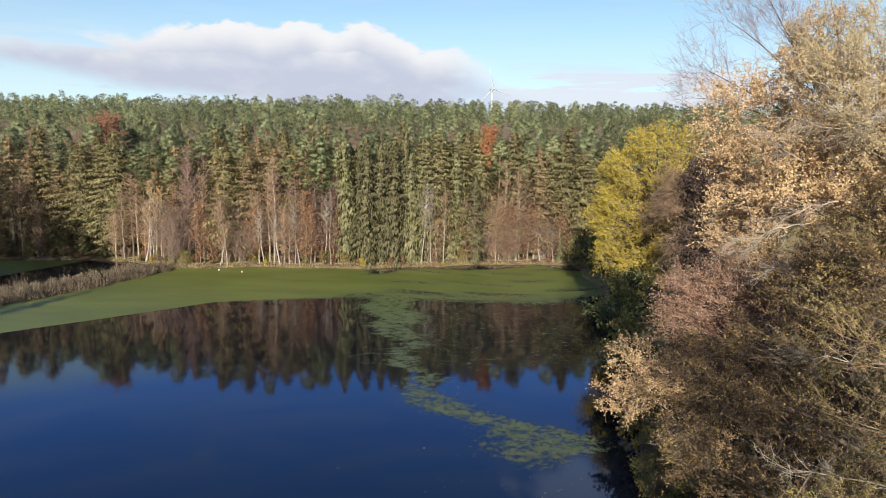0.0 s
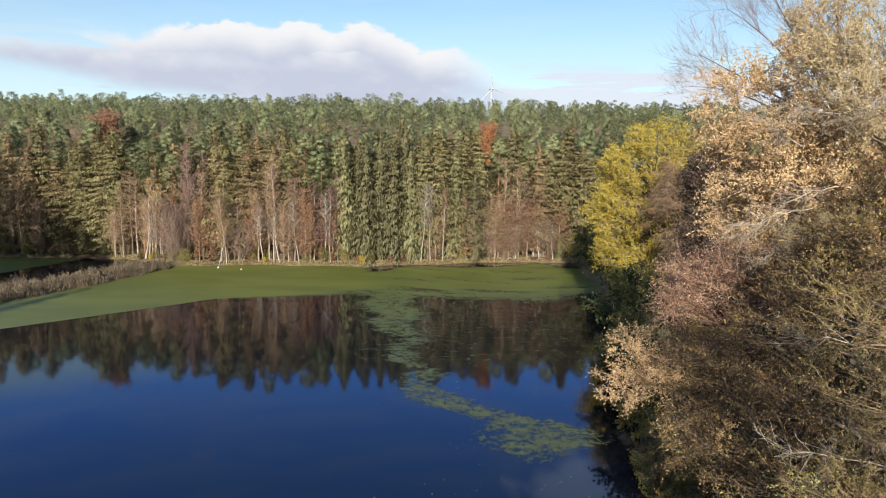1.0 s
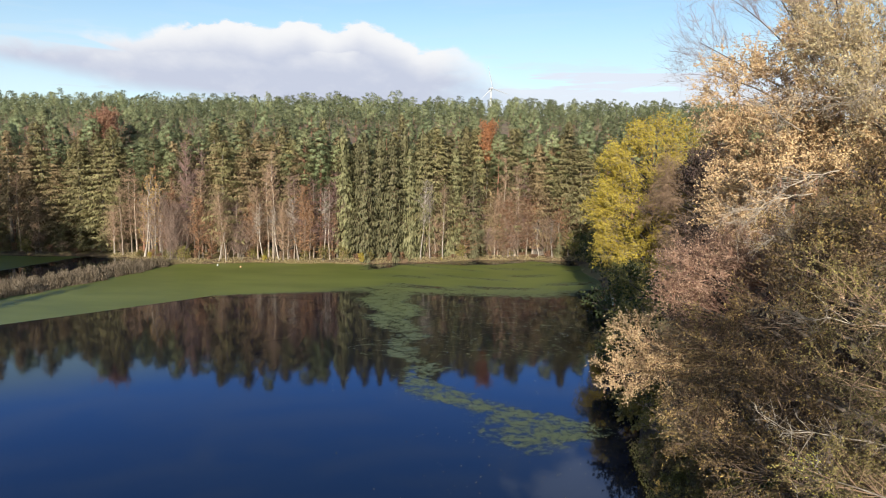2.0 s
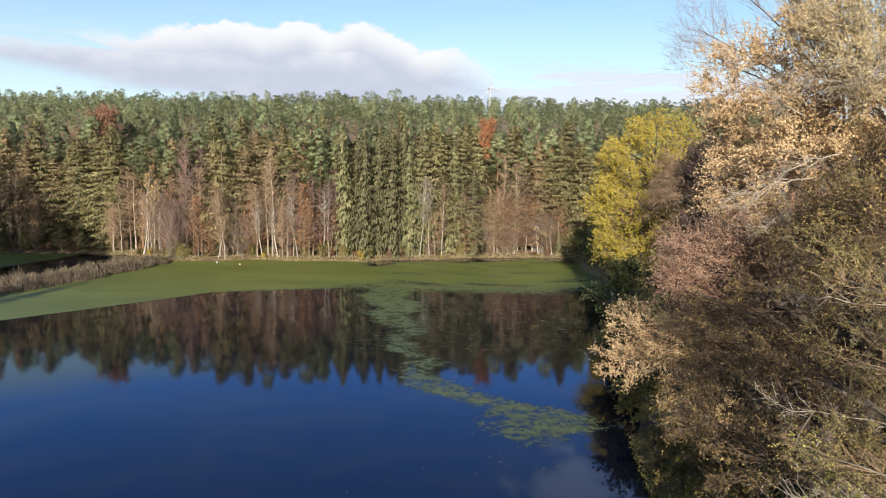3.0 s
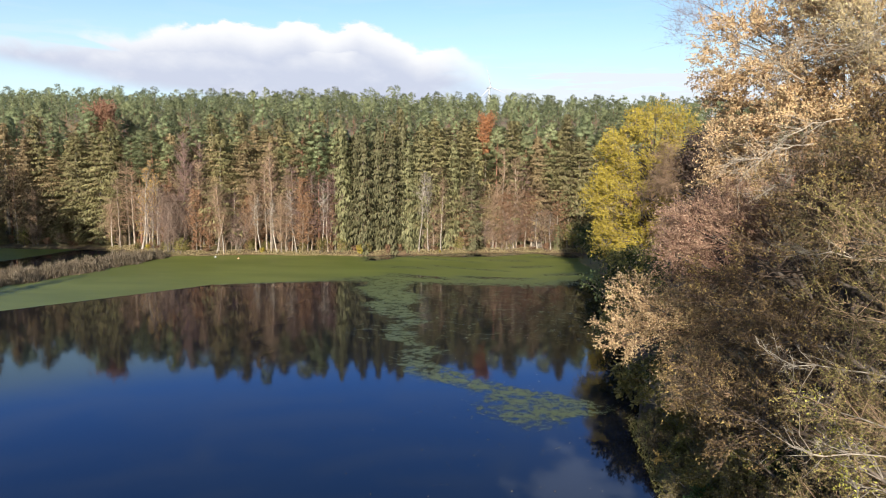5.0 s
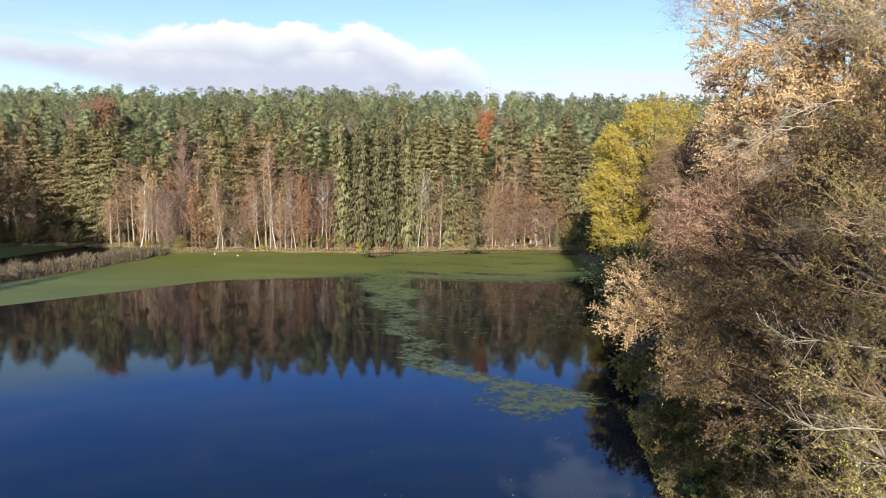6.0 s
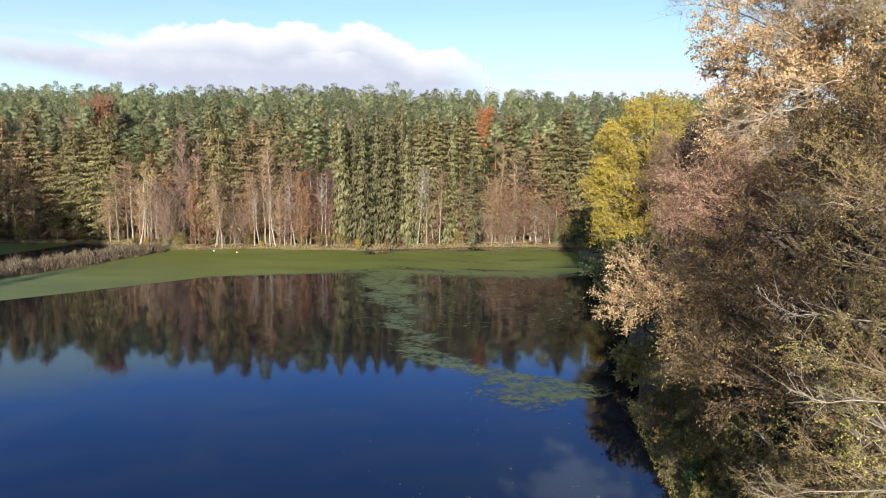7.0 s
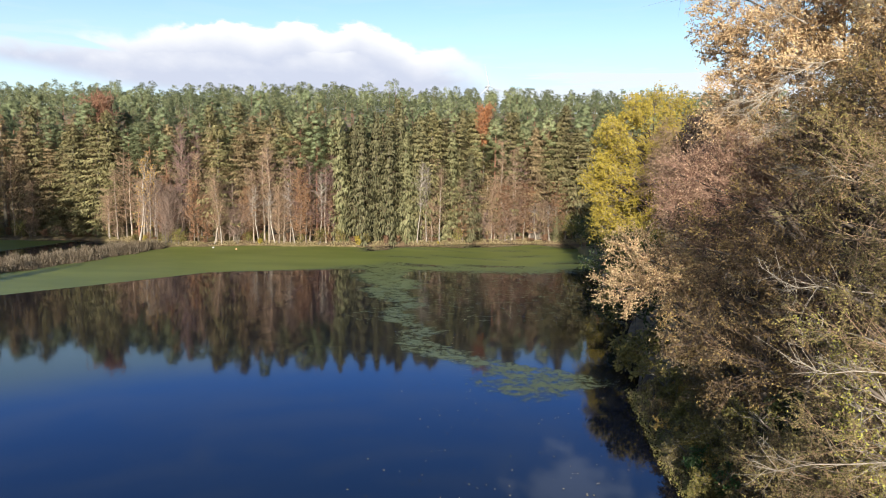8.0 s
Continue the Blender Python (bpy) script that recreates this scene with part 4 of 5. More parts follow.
tagged(lobed_tree("hazel_bush", 175, (10.9, 12.8, float(height(10.9, 12.8))), [(8.6, 13.2, 8.9, 0.7), (8.9, 13.0, 8.0, 0.8), (8.3, 13.8, 9.5, 0.6), (9.3, 13.3, 7.0, 0.8), (9.8, 13.0, 5.6, 0.9)],
                  YELLOW_GREEN, "hazel bush still holding yellow-green leaves", 0.1, branches=26, twigs=9, leaves=4, leaf=(0.02, 0.042)), group="shrubs along the wooded bank")
local = np.random.default_rng(31)
for k in range(26):
    y = 14.0 + 0.85 * k + local.uniform(-0.4, 0.4)
    x = float(right_bank(y)) + (0.3, 1.1, 1.9)[k % 3] + local.uniform(-0.3, 0.3)
    shrub(140 + k, x, y, local.uniform(0.45, 0.8), local.uniform(0.9, 1.7), (OLIVE_DULL, BROWN, SHRUB, GOLD, OLIVE_DULL)[k % 5],
          ("small olive bramble clump at the water's edge", "small brown bramble clump on the near bank", "low green herb clump on the near bank", "low golden-leaved clump on the near bank", "small olive bramble clump at the water's edge")[k % 5], 7, (0.03, 0.06), 22)


def crown_lobes(seed, centre, size, radius, n, core=0.55):
    rng = np.random.default_rng(seed)
    d = unit(rng.normal(size=(n, 3)))
    p = np.array(centre) + d * np.array(size) * rng.uniform(core, 1.0, (n, 1))
    return np.concatenate([p, rng.uniform(0.75, 1.25, (n, 1)) * radius], 1)


MAPLE_BOUGHS = np.array([(22.6, 78.6, 21.6, 2.1), (25.0, 78.8, 22.2, 2.2), (27.4, 79.0, 22.3, 2.2), (29.4, 80.0, 20.6, 2.3), (19.6, 78.4, 18.4, 1.8), (18.6, 78.4, 12.4, 1.5), (18.9, 78.2, 14.8, 1.3), (26.2, 77.6, 19.6, 2.2), (24.6, 78.0, 16.6, 2.2),
                         (19.0, 77.6, 8.2, 1.5), (20.4, 77.0, 5.4, 1.6), (23.4, 76.6, 4.2, 1.7), (25.4, 76.6, 5.2, 2.0)])
lobed_tree("maple_tree", 21, (25.5, 80.0, 0.8), np.concatenate([crown_lobes(21, (23.6, 79.5, 13.8), (6.8, 5.0, 9.0), 2.0, 58, 0.6), MAPLE_BOUGHS]), YELLOW,
           "bright yellow maple leaning over the far corner of the lake", 0.4, branches=18, twigs=7, leaves=8, leaf=(0.065, 0.13), twig_len=0.5, twig_r=0.012)
lobed_tree("willow_tree", 22, (26.5, 69.0, 0.9), crown_lobes(22, (25.0, 69.0, 13.0), (3.8, 3.5, 6.8), 1.9, 32), TAN,
           "nearly bare weeping willow with pale grey hanging twigs", 0.35, branches=15, twigs=8, leaves=0, twig_len=1.1, twig_r=0.014, up=0.0, droop=0.9, twig_mat=TWIG_BROWN)
# this crown's near-black colour paints the shaded column right of the maple
lobed_tree("poplar_tree", 23, (29.5, 66.5, 0.9), crown_lobes(23, (28.0, 66.0, 12.0), (4.2, 4.0, 8.0), 2.3, 40), SHADE_DARK,
           "poplar coloured dark as shade, crowded behind the bank", 0.35, branches=16, twigs=7, leaves=4, leaf=(0.1, 0.18), twig_len=0.7, twig_r=0.014, twig_mat=TWIG_PURPLE)


# --- the wood across the lake
KINDS = {
    "spruce": [spruce(31, 25, 3.6), spruce(32, 24, 3.3, 0.06), spruce(33, 26, 3.7, 0.2)],
    "dull": [spruce(34, 25, 3.4, 0.12, SPRUCE_BROWN, "tall dull brownish spruce with thin drooping boughs"),
             spruce(35, 24, 3.0, 0.3, SPRUCE_BROWN, "thin brownish spruce with a bare lower trunk", 0.8)],
    "weeping": [spruce(36, 24, 3.2, 0.03, SPRUCE_OLIVE, "olive-green weeping spruce with boughs to the water's edge", 1.1, 0.95),
                spruce(37, 25, 3.0, 0.05, SPRUCE_OLIVE, "tall olive-green weeping spruce at the shore", 1.1, 0.9)],
    "young": [spruce(40, 12, 3.0, 0.02, SPRUCE, "dark young spruce in the shaded shore thicket", 1.0, 0.4, fans=6)],
    "shade": [spruce(39, 25, 4.4, 0.05, SPRUCE, "dense dark spruce standing beside the pond", 0.8, fans=4)],
    "small": [spruce(38, 17, 3.3, 0.02, SPRUCE_OLIVE, "broad light green young spruce at the shore", 1.2, 0.35)],
    "pine": [pine(41), pine(42, 24, 4.2, 0.45), pine(43, 23, 3.9, 0.45, PINE_PALE, "tall pine with pale green needle clumps"), pine(44, 25, 4.0, 0.48, PINE_PALE, "tall pine with pale green needle clumps", point=0.3), pine(46, 24, 3.5, 0.42, point=0.2)],
    "low_pine": [pine(45, 22, 3.3, 0.3, PINE, "blue-green pine with needle clumps far down the trunk")],
    "larch": [bare_tree(51, 19, 2.5, count=200, rise=-0.3), bare_tree(52, 20, 2.4, low=0.35, rise=0.2, label="tall bare larch with a long clear trunk"), bare_tree(53, 15, 2.9, low=0.15, count=220, rise=0.6, label="bare brown broad-crowned larch at the shore"), bare_tree(54, 17, 2.6, low=0.25, rise=-0.5, count=180, twig_mat=TWIG_PURPLE), bare_tree(67, 16, 2.7, low=0.12, rise=0.3, count=190, leaf=COPPER, leaves=1, label="thin larch still holding copper needles")],
    "pale": [bare_tree(56, 17, 2.0, "birch_tree", 0.35, BARK_PALE, TWIG_GREY, "slender pale-trunked birch, nearly bare", 0.5, 120, 6, trunk_r=0.115),
             bare_tree(57, 15, 2.3, "birch_tree", 0.3, BARK_PALE, TWIG_BROWN, "pale-trunked birch with brown twigs", 0.5, 130, 6, trunk_r=0.105)],
    "purple": [bare_tree(55, 21, 3.1, "alder_tree", 0.12, BARK_GREY, TWIG_PURPLE, "bare purple-brown alder crowded with fine twigs", 0.6, 260, 9)],
    "thicket": [bare_tree(58, 12, 3.2, "alder_tree", 0.1, BARK_GREY, TWIG_PINKISH, "many-stemmed bare alder thicket at the shore", 0.9, 420, 8, 10)],
    "bush": [bare_tree(59, 4.5, 2.0, "shrub", 0.05, BARK_GREY, TWIG_BROWN, "low brown bare shrub at the water's edge", 0.9, 140, 6, 7),
             bare_tree(60, 5.5, 2.0, "shrub", 0.05, BARK_GREY, TWIG_TAN, "reddish shrub with a few orange leaves", 0.9, 130, 6, 6, leaf=COPPER, leaves=1),
             bare_tree(61, 3.0, 1.8, "shrub", 0.02, BARK_GREY, TWIG_BROWN, "low green shrub on the bank", 0.8, 120, 6, 6, leaf=SHRUB, leaves=2)],
    "yellow_bush": [bare_tree(66, 3.2, 1.6, "shrub", 0.05, BARK_GREY, TWIG_BROWN, "small yellow-leaved shrub at the waterline", 0.9, 130, 5, 6, leaf=YELLOW, leaves=3)],
    "golden": [bare_tree(62, 17, 2.6, "birch_tree", 0.1, BARK_PALE, TWIG_GREY, "pale-stemmed birch with a few golden leaves", 0.7, 150, 6, 3, leaf=GOLD, leaves=1, trunk_r=0.17, thin_leaf=0.9)],
    "orange": [bare_tree(63, 25, 3.0, "beech_tree", 0.7, BARK_GREY, TWIG_BROWN, "narrow orange beech among the conifers", 0.7, 260, 8, leaf=ORANGE, leaves=4)],
    "rust": [bare_tree(64, 24, 3.6, "oak_tree", 0.72, BARK_GREY, TWIG_BROWN, "rust-red oak crown among the conifers", 0.8, 240, 8, leaf=RED, leaves=4)],
    "copper": [bare_tree(65, 11, 2.4, "beech_tree", 0.08, BARK_GREY, TWIG_TAN, "small copper-orange beech at the shore", 0.6, 150, 8, leaf=COPPER, leaves=1)],
}
planted = set()
wood_rng = np.random.default_rng(5)


def plant(kind, which, x, back, tall=1.0, wide=1.0, lean=0.0):
    """Stands one tree of a kind on the land, so many metres behind the far shore."""
    tree = KINDS[kind][which % len(KINDS[kind])]
    y = float(far_bank(x)) + back
    m = pose(x, y, float(height(x, y)) - 0.05, 0, lean, 0) @ pose(0, 0, 0, 0, 0, wood_rng.uniform(0, 360)) @ Matrix.Diagonal((wide, wide, tall, 1))
    if tree.name in planted:
        tagged(copy_thing(tree, m), group="trees and shrubs of the far shore")
    else:
        planted.add(tree.name)
        tagged(tree, group="trees and shrubs of the far shore")
        tree.matrix_basis = m


# spruces that close the shore on the left, then along the bank towards the right
for x, back, tall in ((-88, 5, 1.0), (-83.7, 4, 0.95), (-79.9, 6, 1.0), (-86, 10, 1.02), (-76, 9, 1.05), (-44.5, 8, 1.0), (-38.5, 6, 0.98), (-34.5, 8, 1.0), (-29, 7, 0.9), (-26, 9, 1.0), (18.4, 5, 0.98), (-22, 7, 0.95)):
    plant("dull", int(back), x, back, tall * wood_rng.uniform(0.88, 1.03), wood_rng.uniform(1.1, 1.5), wood_rng.normal() * 1.2)
for x, back, tall in ((-74, 4, 0.98), (-71.5, 6.5, 1.04), (-69.2, 3.5, 1.0), (-66.3, 4.5, 1.02), (-43, 6, 0.98), (-40, 9, 1.02), (-36.5, 9, 0.95), (-31.5, 8.5, 0.95), (-3, 6, 1.03), (-0.5, 8, 1.05), (1.8, 6, 1.04), (3.5, 9, 1.0), (22, 6, 0.95), (26, 4, 1.0), (29, 7, 1.0)):
    plant("spruce", int(back * 2), x, back, tall * wood_rng.uniform(0.88, 1.03), wood_rng.uniform(1.1, 1.5), wood_rng.normal() * 1.2)
for x, back, tall in ((-19.7, 2.5, 0.98), (-17.4, 4.5, 1.0), (-16.2, 1.8, 0.95), (-13.8, 3.0, 1.02), (-11.4, 1.6, 0.97), (-9.4, 3.5, 1.03), (-8.2, 1.5, 0.92), (-6.3, 3.4, 1.0), (0.2, 3.4, 0.9)):
    plant("weeping", int(back * 2), x, back + 1.4, tall * wood_rng.uniform(0.9, 1.03), wood_rng.uniform(0.95, 1.35), wood_rng.normal() * 1.5)
plant("small", 0, 4.4, 1.4)
plant("small", 0, 21.5, 2.0, 0.3, 0.5)
for x, back, tall in ((-90, 3, 0.5), (-86.5, 6, 0.6), (-83, 2.6, 0.4), (-80, 4.5, 0.55), (-77, 3, 0.5), (-73, 2.4, 0.35), (-84, 8, 0.7), (-78, 8, 0.65), (-70, 7, 0.6)):
    plant("young", 0, x, back, tall * 1.35, 0.9)
for x, back, tall in ((-92, 4, 0.7), (-88, 2.4, 0.5), (-85, 4.5, 0.6), (-81.5, 3.2, 0.55), (-75, 4.5, 0.6), (-71.5, 3.2, 0.5), (-68, 2.6, 0.45), (-65.5, 6, 0.6)):
    plant("young", 0, x, back, tall, 0.9)
for x, back, tall in ((-62.5, 8, 0.95), (-60.8, 5, 0.9), (-24.6, 3.6, 0.98), (-64, 10, 1.0), (11.5, 7, 0.95), (14.5, 9, 1.0), (9.0, 9, 1.0)):
    plant("low_pine", 0, x, back, tall)
for x, back, tall in ((-36, 1.6, 0.9), (-33.3, 1.8, 1.0), (-31.2, 1.5, 0.8), (-29.3, 2.4, 0.95), (-27.1, 1.5, 0.85), (-25.8, 2.8, 0.95), (-22.6, 1.6, 0.9), (-47.5, 4, 1.0), (2.6, 2.0, 0.9), (9.3, 3.2, 0.95), (10.6, 3.0, 1.0), (13.5, 3.0, 1.0), (14.4, 3.8, 1.05), (16.6, 3.2, 0.85), (-66, 1.6, 0.6), (-63.5, 1.6, 0.7), (-81, 2, 0.8), (-85, 2.2, 0.8)):
    plant("larch", int(x * 3), x, back, tall)
for x, back, tall, lean in ((-5.8, 1.6, 0.9, 3), (-4.0, 2.0, 0.95, 0), (-1.6, 1.5, 0.95, 1), (-34.9, 1.2, 0.7, -3), (-28.2, 1.2, 0.75, -4), (-32.0, 1.2, 0.65, -5), (-41.2, 0.9, 0.85, -6), (-42.4, 0.9, 0.6, 14), (-23.7, 1.6, 0.85, 0), (17.6, 2.2, 0.5, 0), (20.2, 1.8, 0.5, 1), (-65.5, 1.3, 0.6, 2), (-57.0, 2.5, 0.8, -2)):
    plant("pale", int(back * 10), x, back, tall, 1.0, lean)
for x, back, tall in ((-49.6, 5, 1.03), (-33.8, 5, 0.8), (-21.5, 3.5, 0.75), (24.5, 7, 1.05), (17.5, 6, 0.75), (21, 9, 0.95), (-47, 8, 0.9)):
    plant("purple", 0, x, back, tall)
for x, back, tall, wide in ((-52.2, 0.9, 1.0, 1.0), (-49.6, 1.2, 0.85, 0.8), (-39, 2.0, 0.6, 0.8), (12, 3.0, 0.7, 0.9), (7.5, 2.4, 0.5, 0.8), (18.6, 3.5, 0.75, 0.9)):
    plant("thicket", 0, x, back, tall, wide)
for k, (x, back, tall) in enumerate(((8.6, 2.4, 0.75), (11.4, 1.9, 0.8), (12.6, 2.8, 0.62), (15.2, 2.3, 0.85), (19.2, 2.2, 0.6), (21.4, 2.8, 0.85), (-3.0, 2.2, 0.6), (2.9, 1.6, 0.55), (-30.2, 1.9, 0.7), (-26.2, 1.7, 0.75))):
    plant("larch", 2 + 2 * (k % 2), x, back, tall, 1.1)
plant("golden", 0, -57.6, 2.2)
plant("golden", 0, -55.6, 3.4, 0.85, 0.8)
plant("orange", 0, 6.7, 5.6, 1.03, 0.8)
plant("dull", 0, 7.9, 3.6, 0.62, 0.9)
plant("rust", 0, -71.5, 10.0, 1.08, 1.2)
for x, back, tall in ((-46.2, 2.2, 1.0), (-44.3, 3.2, 0.75), (-37.5, 2.8, 0.9), (-36.0, 4.0, 1.1), (-90, 2.0, 0.8), (9.8, 4.0, 0.9)):
    plant("copper", 0, x, back, tall)
for k in range(46):
    x = -88 + k * 2.45 + wood_rng.uniform(-0.8, 0.8)
    plant("bush", int(wood_rng.integers(0, 3)), x, wood_rng.uniform(0.8, 3.2), wood_rng.uniform(0.35, 0.9), wood_rng.uniform(0.5, 1.0))
for k in range(30):
    x = -64 + k * 3.0 + wood_rng.uniform(-1.2, 1.2)
    if not -21 < x < -6:
        plant("larch", k, x, wood_rng.uniform(2.5, 6.0), wood_rng.uniform(0.6, 0.95), 1.15)
for k, x in enumerate((11.0, 12.5, 15.5, 17.5, 20.0, -20.5, -27.5, -57.5, -53.5)):
    plant("pine", 2 + k % 2, x, 6.5 + 2.5 * (k % 2), 0.88 + 0.04 * (k % 3), 1.0)
for kind, which, x, back, tall in (("pine", 3, 9.4, 5.0, 1.06), ("spruce", 1, 12.4, 5.5, 1.1), ("pine", 2, 15.0, 5.2, 1.1), ("dull", 0, 17.2, 4.6, 1.08), ("pine", 3, 20.2, 5.6, 1.1), ("spruce", 0, 23.0, 6.0, 1.08), ("pine", 2, -21.0, 6.0, 1.06), ("spruce", 2, -5.2, 5.0, 1.08), ("pine", 3, -28.0, 6.0, 1.06), ("spruce", 1, 5.4, 6.5, 1.08)):
    plant(kind, which, x, back, tall, 1.15)
for k in range(38):
    x = -92 + 3.2 * k + wood_rng.uniform(-0.9, 0.9)
    plant(("spruce", "pine", "dull", "spruce", "pine")[k % 5], k, x, wood_rng.uniform(6.0, 9.5), wood_rng.uniform(0.88, 1.04), 1.1, wood_rng.normal())
# the rows behind
for row in range(4):
    for x in np.arange(-104 - row * 4, 62 + row * 4, 5.9):
        px = x + wood_rng.uniform(-1.6, 1.6)
        back = 12.0 + row * 5.6 + wood_rng.uniform(-1.8, 1.8)
        dice = wood_rng.uniform()
        kind = ("pine" if dice < 0.78 else "spruce" if dice < 0.9 else "dull") if row < 1 else ("pine" if dice < 0.97 else "purple")
        size = wood_rng.uniform(0.82, 1.04)
        plant(kind, int(wood_rng.integers(0, 5)), px, back, size * wood_rng.uniform(0.92, 1.10) * (1.04 if row < 2 else 1.0), size * 1.02, wood_rng.normal() * 1.2)


# --- the wood up the hill, beyond counting
def far_wood():
    rng = np.random.default_rng(8)
    kinds = ((PINE, "far_pine_wood", "green pine tops rising up the hill"), (PINE_PALE, "far_pale_wood", "pale green pine tops rising up the hill"), (PINE_DARK, "far_dark_wood", "darker conifer tops among the pines on the hill"))
    soups = [Soup() for _ in kinds]
    trunks = Soup()
    y = 33.0
    while y < 330:
        gap = 6.0 + y * 0.008
        for x in np.arange(-190 - y * 0.2, 100 + y * 0.2, gap):
            px, py = x + rng.uniform(-2, 2), float(far_bank(x)) + y + rng.uniform(-2, 2)
            if abs(px / py + 0.02) > 0.78:
                continue
            which = int(rng.choice(3, p=[0.5, 0.41, 0.09]))
            near = y < 120
            h = rng.uniform(18.5, 25.0) + (0.8 if which == 2 else 0.0)
            top = np.array([px, py, float(height(px, py)) + h])
            pine_crown(rng, soups[which], top, 7.0 if which < 2 else 8.5, 2.0 if which < 2 else 1.8, 18 if near else 12, 46 if near else 26, 0.175 if near else 0.26, (0.6, 1.05), 1.7 if which < 2 else 1.0)
            if near:
                trunks.spikes(top[None] - [[0, 0, h]], top[None] - [[0, 0, 1.0]], 0.22)
        y += gap
    for soup, (mat, name, label) in zip(soups, kinds):
        tagged(new(name, soup.mesh(name, mat)), label, "forest", kind="stuff")
    tagged(new("far_trunks", trunks.mesh("far_trunks", BARK_PINE)), "reddish trunks on the wooded hill", "tree trunks", kind="stuff")


far_wood()


# --- trees on the left bank, whose long shadows reach the film and the wood
settle = KINDS["shade"][0]
settle.matrix_basis = pose(-106, 83, float(height(-106, 83)) - 0.05)
for k in range(22):
    x, y = -103 + 1.5 * k, 80 + 5.5 * (k % 2)
    tall = float(np.interp(x, [-103, -92, -72], [1.42, 1.25, 0.62]))
    copy_thing(KINDS["shade"][0], pose(x, y, float(height(x, y)) - 0.05, 0, 0, k * 47) @ Matrix.Diagonal((1.15, 1.15, tall, 1)))
for x, y, tall in ((-57.5, 38, 0.66), (-60.5, 40, 0.6)):
    copy_thing(KINDS["shade"][0], pose(x, y, float(height(x, y)) - 0.05, 0, 0, x * 7) @ Matrix.Diagonal((1.0, 1.0, tall, 1)))


# --- fallen leaves adrift on the water
def make_litter():
    local = np.random.default_rng(77)
    k = 480
    y = 22 + 60 * local.uniform(size=k) ** 1.2
    x = np.interp(y, [22, 40, 60, 82], [5, 3, 0, -4]) + local.normal(size=k) * np.interp(y, [22, 40, 82], [4.5, 5.5, 9])
    keep = x < right_bank(y) - 0.5
    x, y = x[keep], y[keep]
    k = len(x)
    ang = local.uniform(0, math.pi, k)
    ln = local.uniform(0.02, 0.055, (k, 1))
    al = np.stack([np.cos(ang), np.sin(ang), local.normal(size=k) * 0.1], 1) * ln
    ac = np.stack([-np.sin(ang), np.cos(ang), local.normal(size=k) * 0.1], 1) * ln * 0.7
    s = Soup()
    s.blades(np.stack([x, y, np.full(k, 0.014)], 1), al, ac)
    tagged(new("fallen_leaves", s.mesh("fallen_leaves", CREAM)), "pale fallen leaves adrift on the dark water", "leaves", kind="stuff")


make_litter()


def pond_float(x, y, colour_mat, label):
    """A small ball float with a collar and a stub on top."""
    f = tagged(new("marker_float"), label, "float", group="floats on the film")
    f.matrix_basis = pose(x, y, 0.0)
    for name, profile in (("ball", [(0.02, -0.1), (0.12, -0.07), (0.17, 0.03), (0.15, 0.13), (0.05, 0.19)]), ("collar", [(0.172, 0.0), (0.19, 0.02), (0.19, 0.05), (0.172, 0.07)]), ("stub", [(0.035, 0.18), (0.035, 0.27), (0.005, 0.28)])):
        s = Soup()
        s.tube([(0, 0, z) for r, z in profile], [r for r, z in profile], 12)
        part(name, s, colour_mat, f, smooth=True)


pond_float(-41.4, 110.8, HAZED_WHITE, "small white float on the green film")
pond_float(-36.7, 109.0, FLOAT_PAINT, "small faded orange float on the green film")


# --- reeds on the spit between lake and pond
def make_reeds():
    rng = np.random.default_rng(9)
    s = Soup()
    k = 34000
    y = rng.uniform(60, 110, k)
    x = left_bank(y) - rng.uniform(-0.6, 6.8, k) * np.clip((112 - y) / 10, 0.3, 1)
    z = np.maximum(height(x, y), -0.2)
    h = rng.uniform(0.4, 1.2, k) * (0.85 + 0.3 * np.sin(x * 1.1) * np.sin(y * 0.8) + 0.2 * np.sin(x * 2.7 + y * 1.9))
    way = unit(np.stack([rng.normal(size=k) * 0.3, rng.normal(size=k) * 0.3, np.ones(k)], 1))
    base = np.stack([x, y, z], 1)
    s.needles(base + way * (h / 2)[:, None], way * (h / 2)[:, None], across_of(rng, way) * rng.uniform(0.012, 0.04, (k, 1)))
    plume = rng.uniform(size=k) < 0.25
    top = (base + way * h[:, None])[plume]
    s.needles(top, way[plume] * 0.16, across_of(rng, way[plume]) * 0.05)
    tagged(new("reeds", s.mesh("reeds", REED)), "dry grey-tan reeds on the low spit", "reeds", kind="stuff")


make_reeds()


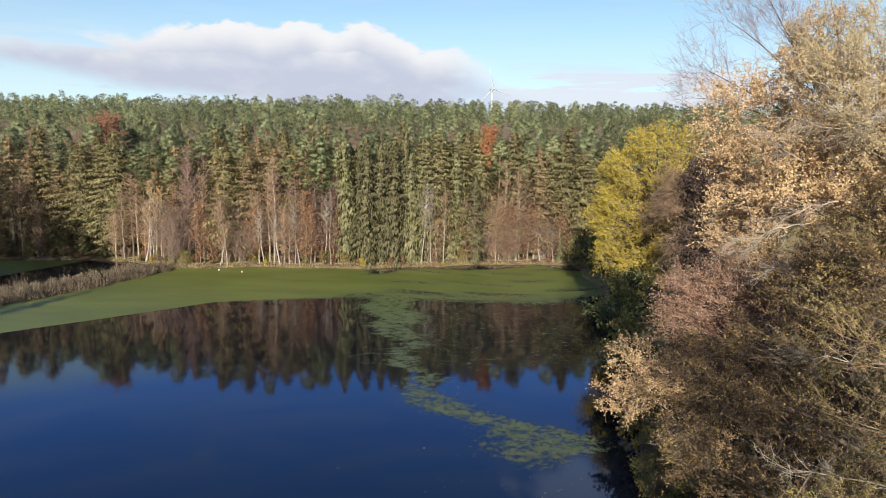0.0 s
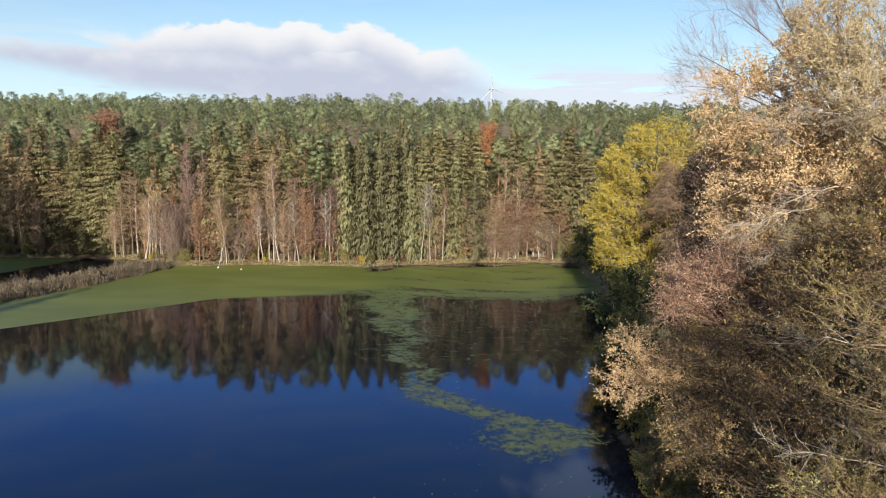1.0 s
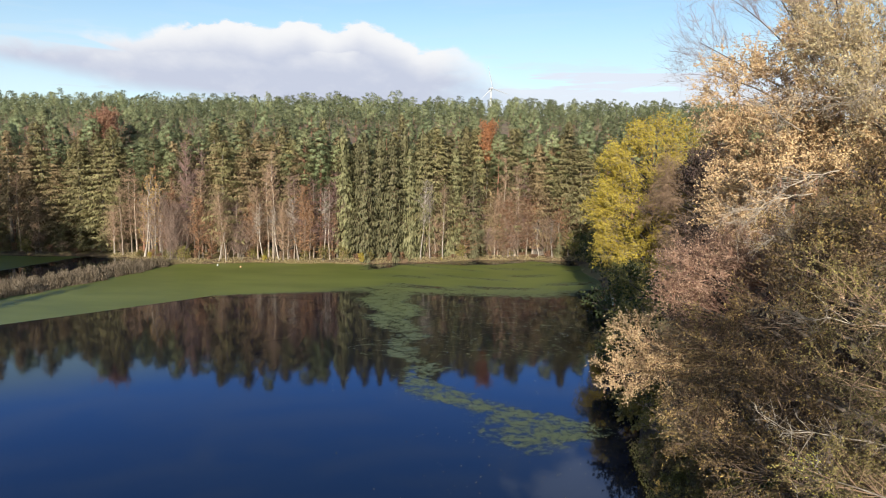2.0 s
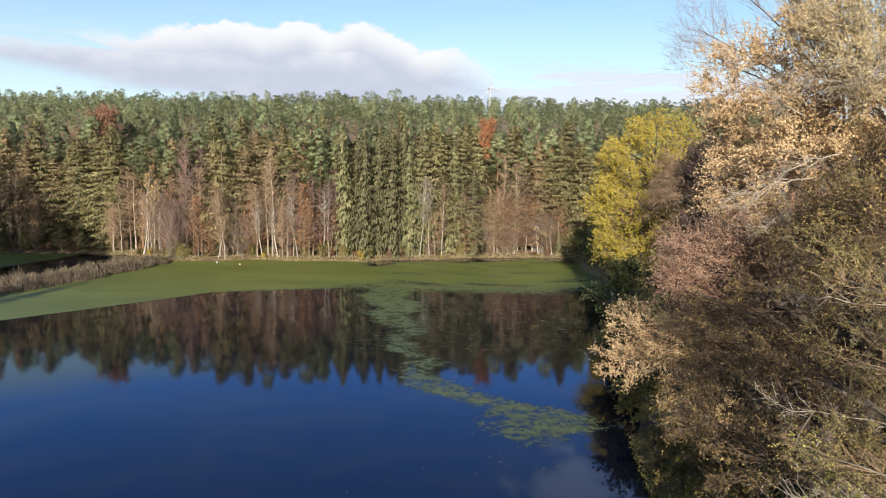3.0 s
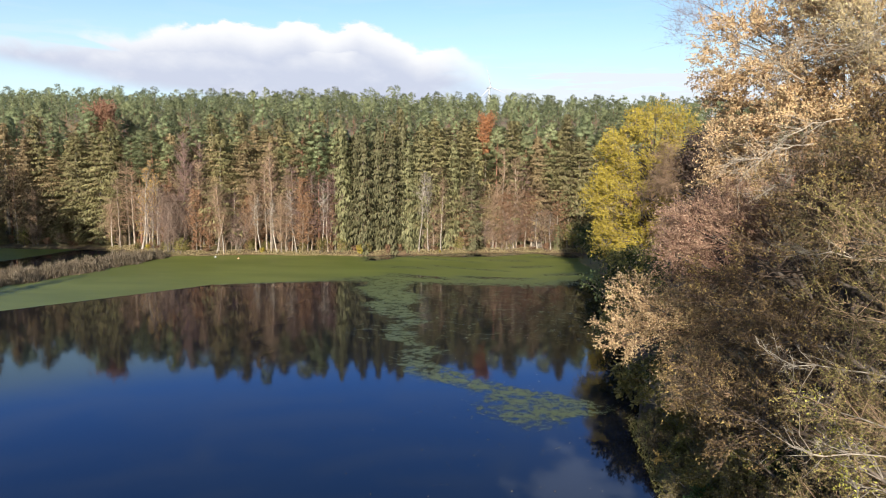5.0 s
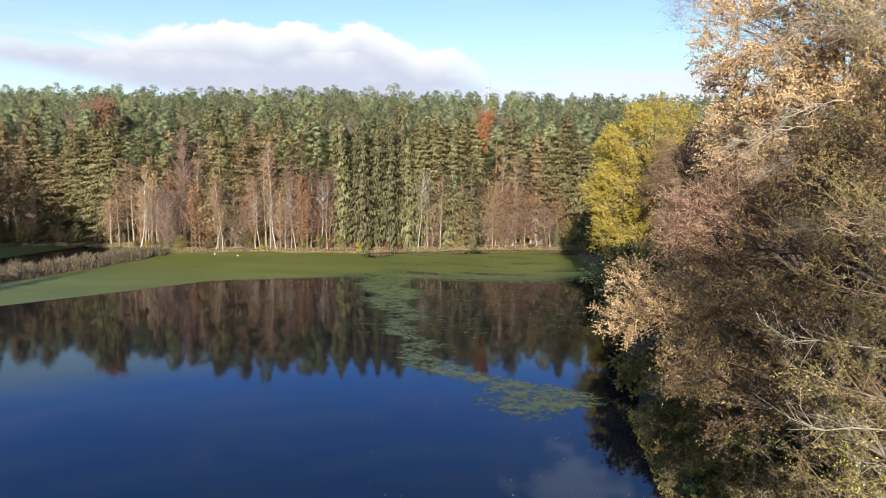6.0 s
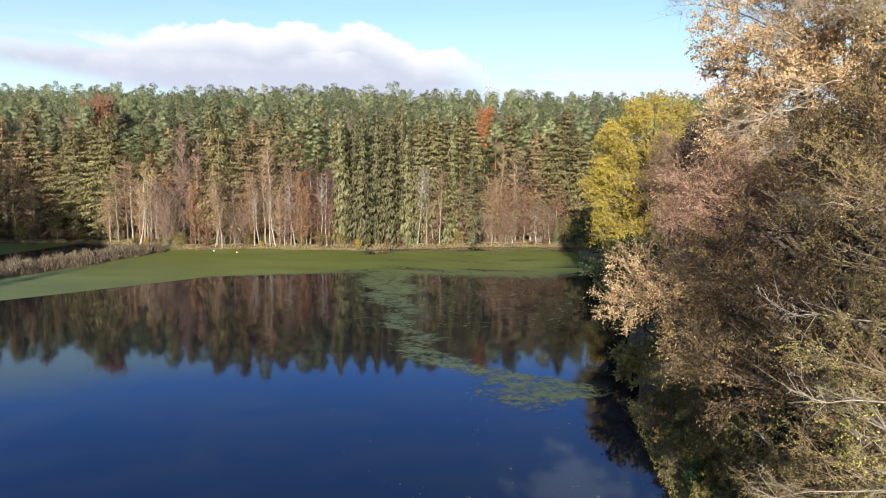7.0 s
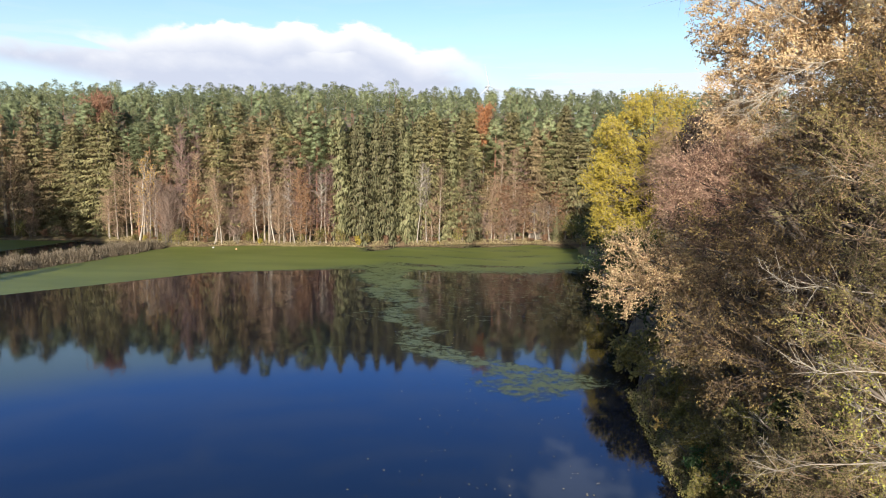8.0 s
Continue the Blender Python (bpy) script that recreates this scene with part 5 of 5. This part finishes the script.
def make_shore_grass():
    local = np.random.default_rng(10)
    k = 9000
    x = local.uniform(-66, 26, k)
    y = far_bank(x) + local.uniform(0.0, 2.2, k) ** 1.3
    z = np.maximum(height(x, y), 0.0)
    h = local.uniform(0.12, 0.42, k) * (0.7 + 0.4 * np.sin(x * 0.9))
    way = unit(np.stack([local.normal(size=k) * 0.4, local.normal(size=k) * 0.4, np.ones(k)], 1))
    s = Soup()
    s.needles(np.stack([x, y, z], 1) + way * (h / 2)[:, None], way * (-h / 2)[:, None], across_of(local, way) * local.uniform(0.04, 0.1, (k, 1)))
    tagged(new("shore_grass", s.mesh("shore_grass", DRY_GRASS)), "dry yellow grass along the far shore", "grass", kind="stuff")


make_shore_grass()
for x, size in ((-16.4, 0.5), (-34.6, 0.55), (-56.0, 0.7), (-1.8, 0.3)):
    plant("yellow_bush", 0, x, 0.7, size, size)


# --- wind turbine far behind the hill
def wind_turbine(x, y, hub_z):
    base = float(height(x, y))
    tower_h = hub_z - base
    t = tagged(new("wind_turbine"), "distant white wind turbine behind the wooded hill", "wind turbine")
    t.matrix_basis = pose(x, y, base, 0, 0, 20)
    s = Soup()
    s.tube([(0, 0, z) for z in np.linspace(-6, tower_h, 8)], np.linspace(2.4, 1.4, 8), 16)
    part("tower", s, HAZED_WHITE, t, smooth=True)
    s = Soup()
    s.tube([(0, q, tower_h + 1.2) for q in (-4.6, -4.5, -3, 0, 5, 7, 7.2)], (0.2, 1.4, 1.9, 2.0, 1.8, 1.3, 0.1), 12)
    part("nacelle", s, HAZED_WHITE, t, smooth=True)
    s = Soup()
    s.tube([(0, q, tower_h + 1.2) for q in (-7.2, -7.0, -6.2, -4.8, -4.7)], (0.1, 0.8, 1.4, 1.6, 0.1), 12)
    hub = part("hub", s, HAZED_WHITE, t, smooth=True)
    for k in range(3):
        a = radians(-14 + 120 * k)
        way = np.array([math.sin(a), 0, math.cos(a)])
        side = np.array([math.cos(a), 0, -math.sin(a)])
        s = Soup()
        rows = []
        for r, w in ((0.5, 0.7), (3.5, 0.8), (7, 1.1), (17, 0.75), (28, 0.4), (34, 0.12)):
            c = np.array([0, -5.8, tower_h + 1.2]) + way * r
            rows.append([c - side * w * 0.35 , c + np.array([0, 0.18, 0]), c + side * w, c - np.array([0, 0.18, 0])])
        v = np.array(rows)
        f = [[i * 4 + j, i * 4 + (j + 1) % 4, i * 4 + 4 + (j + 1) % 4, i * 4 + 4 + j] for i in range(5) for j in range(4)]
        s.add(v, f)
        part("blade", s, HAZED_WHITE, t)


wind_turbine(58.0, 1000.0, 152.0)
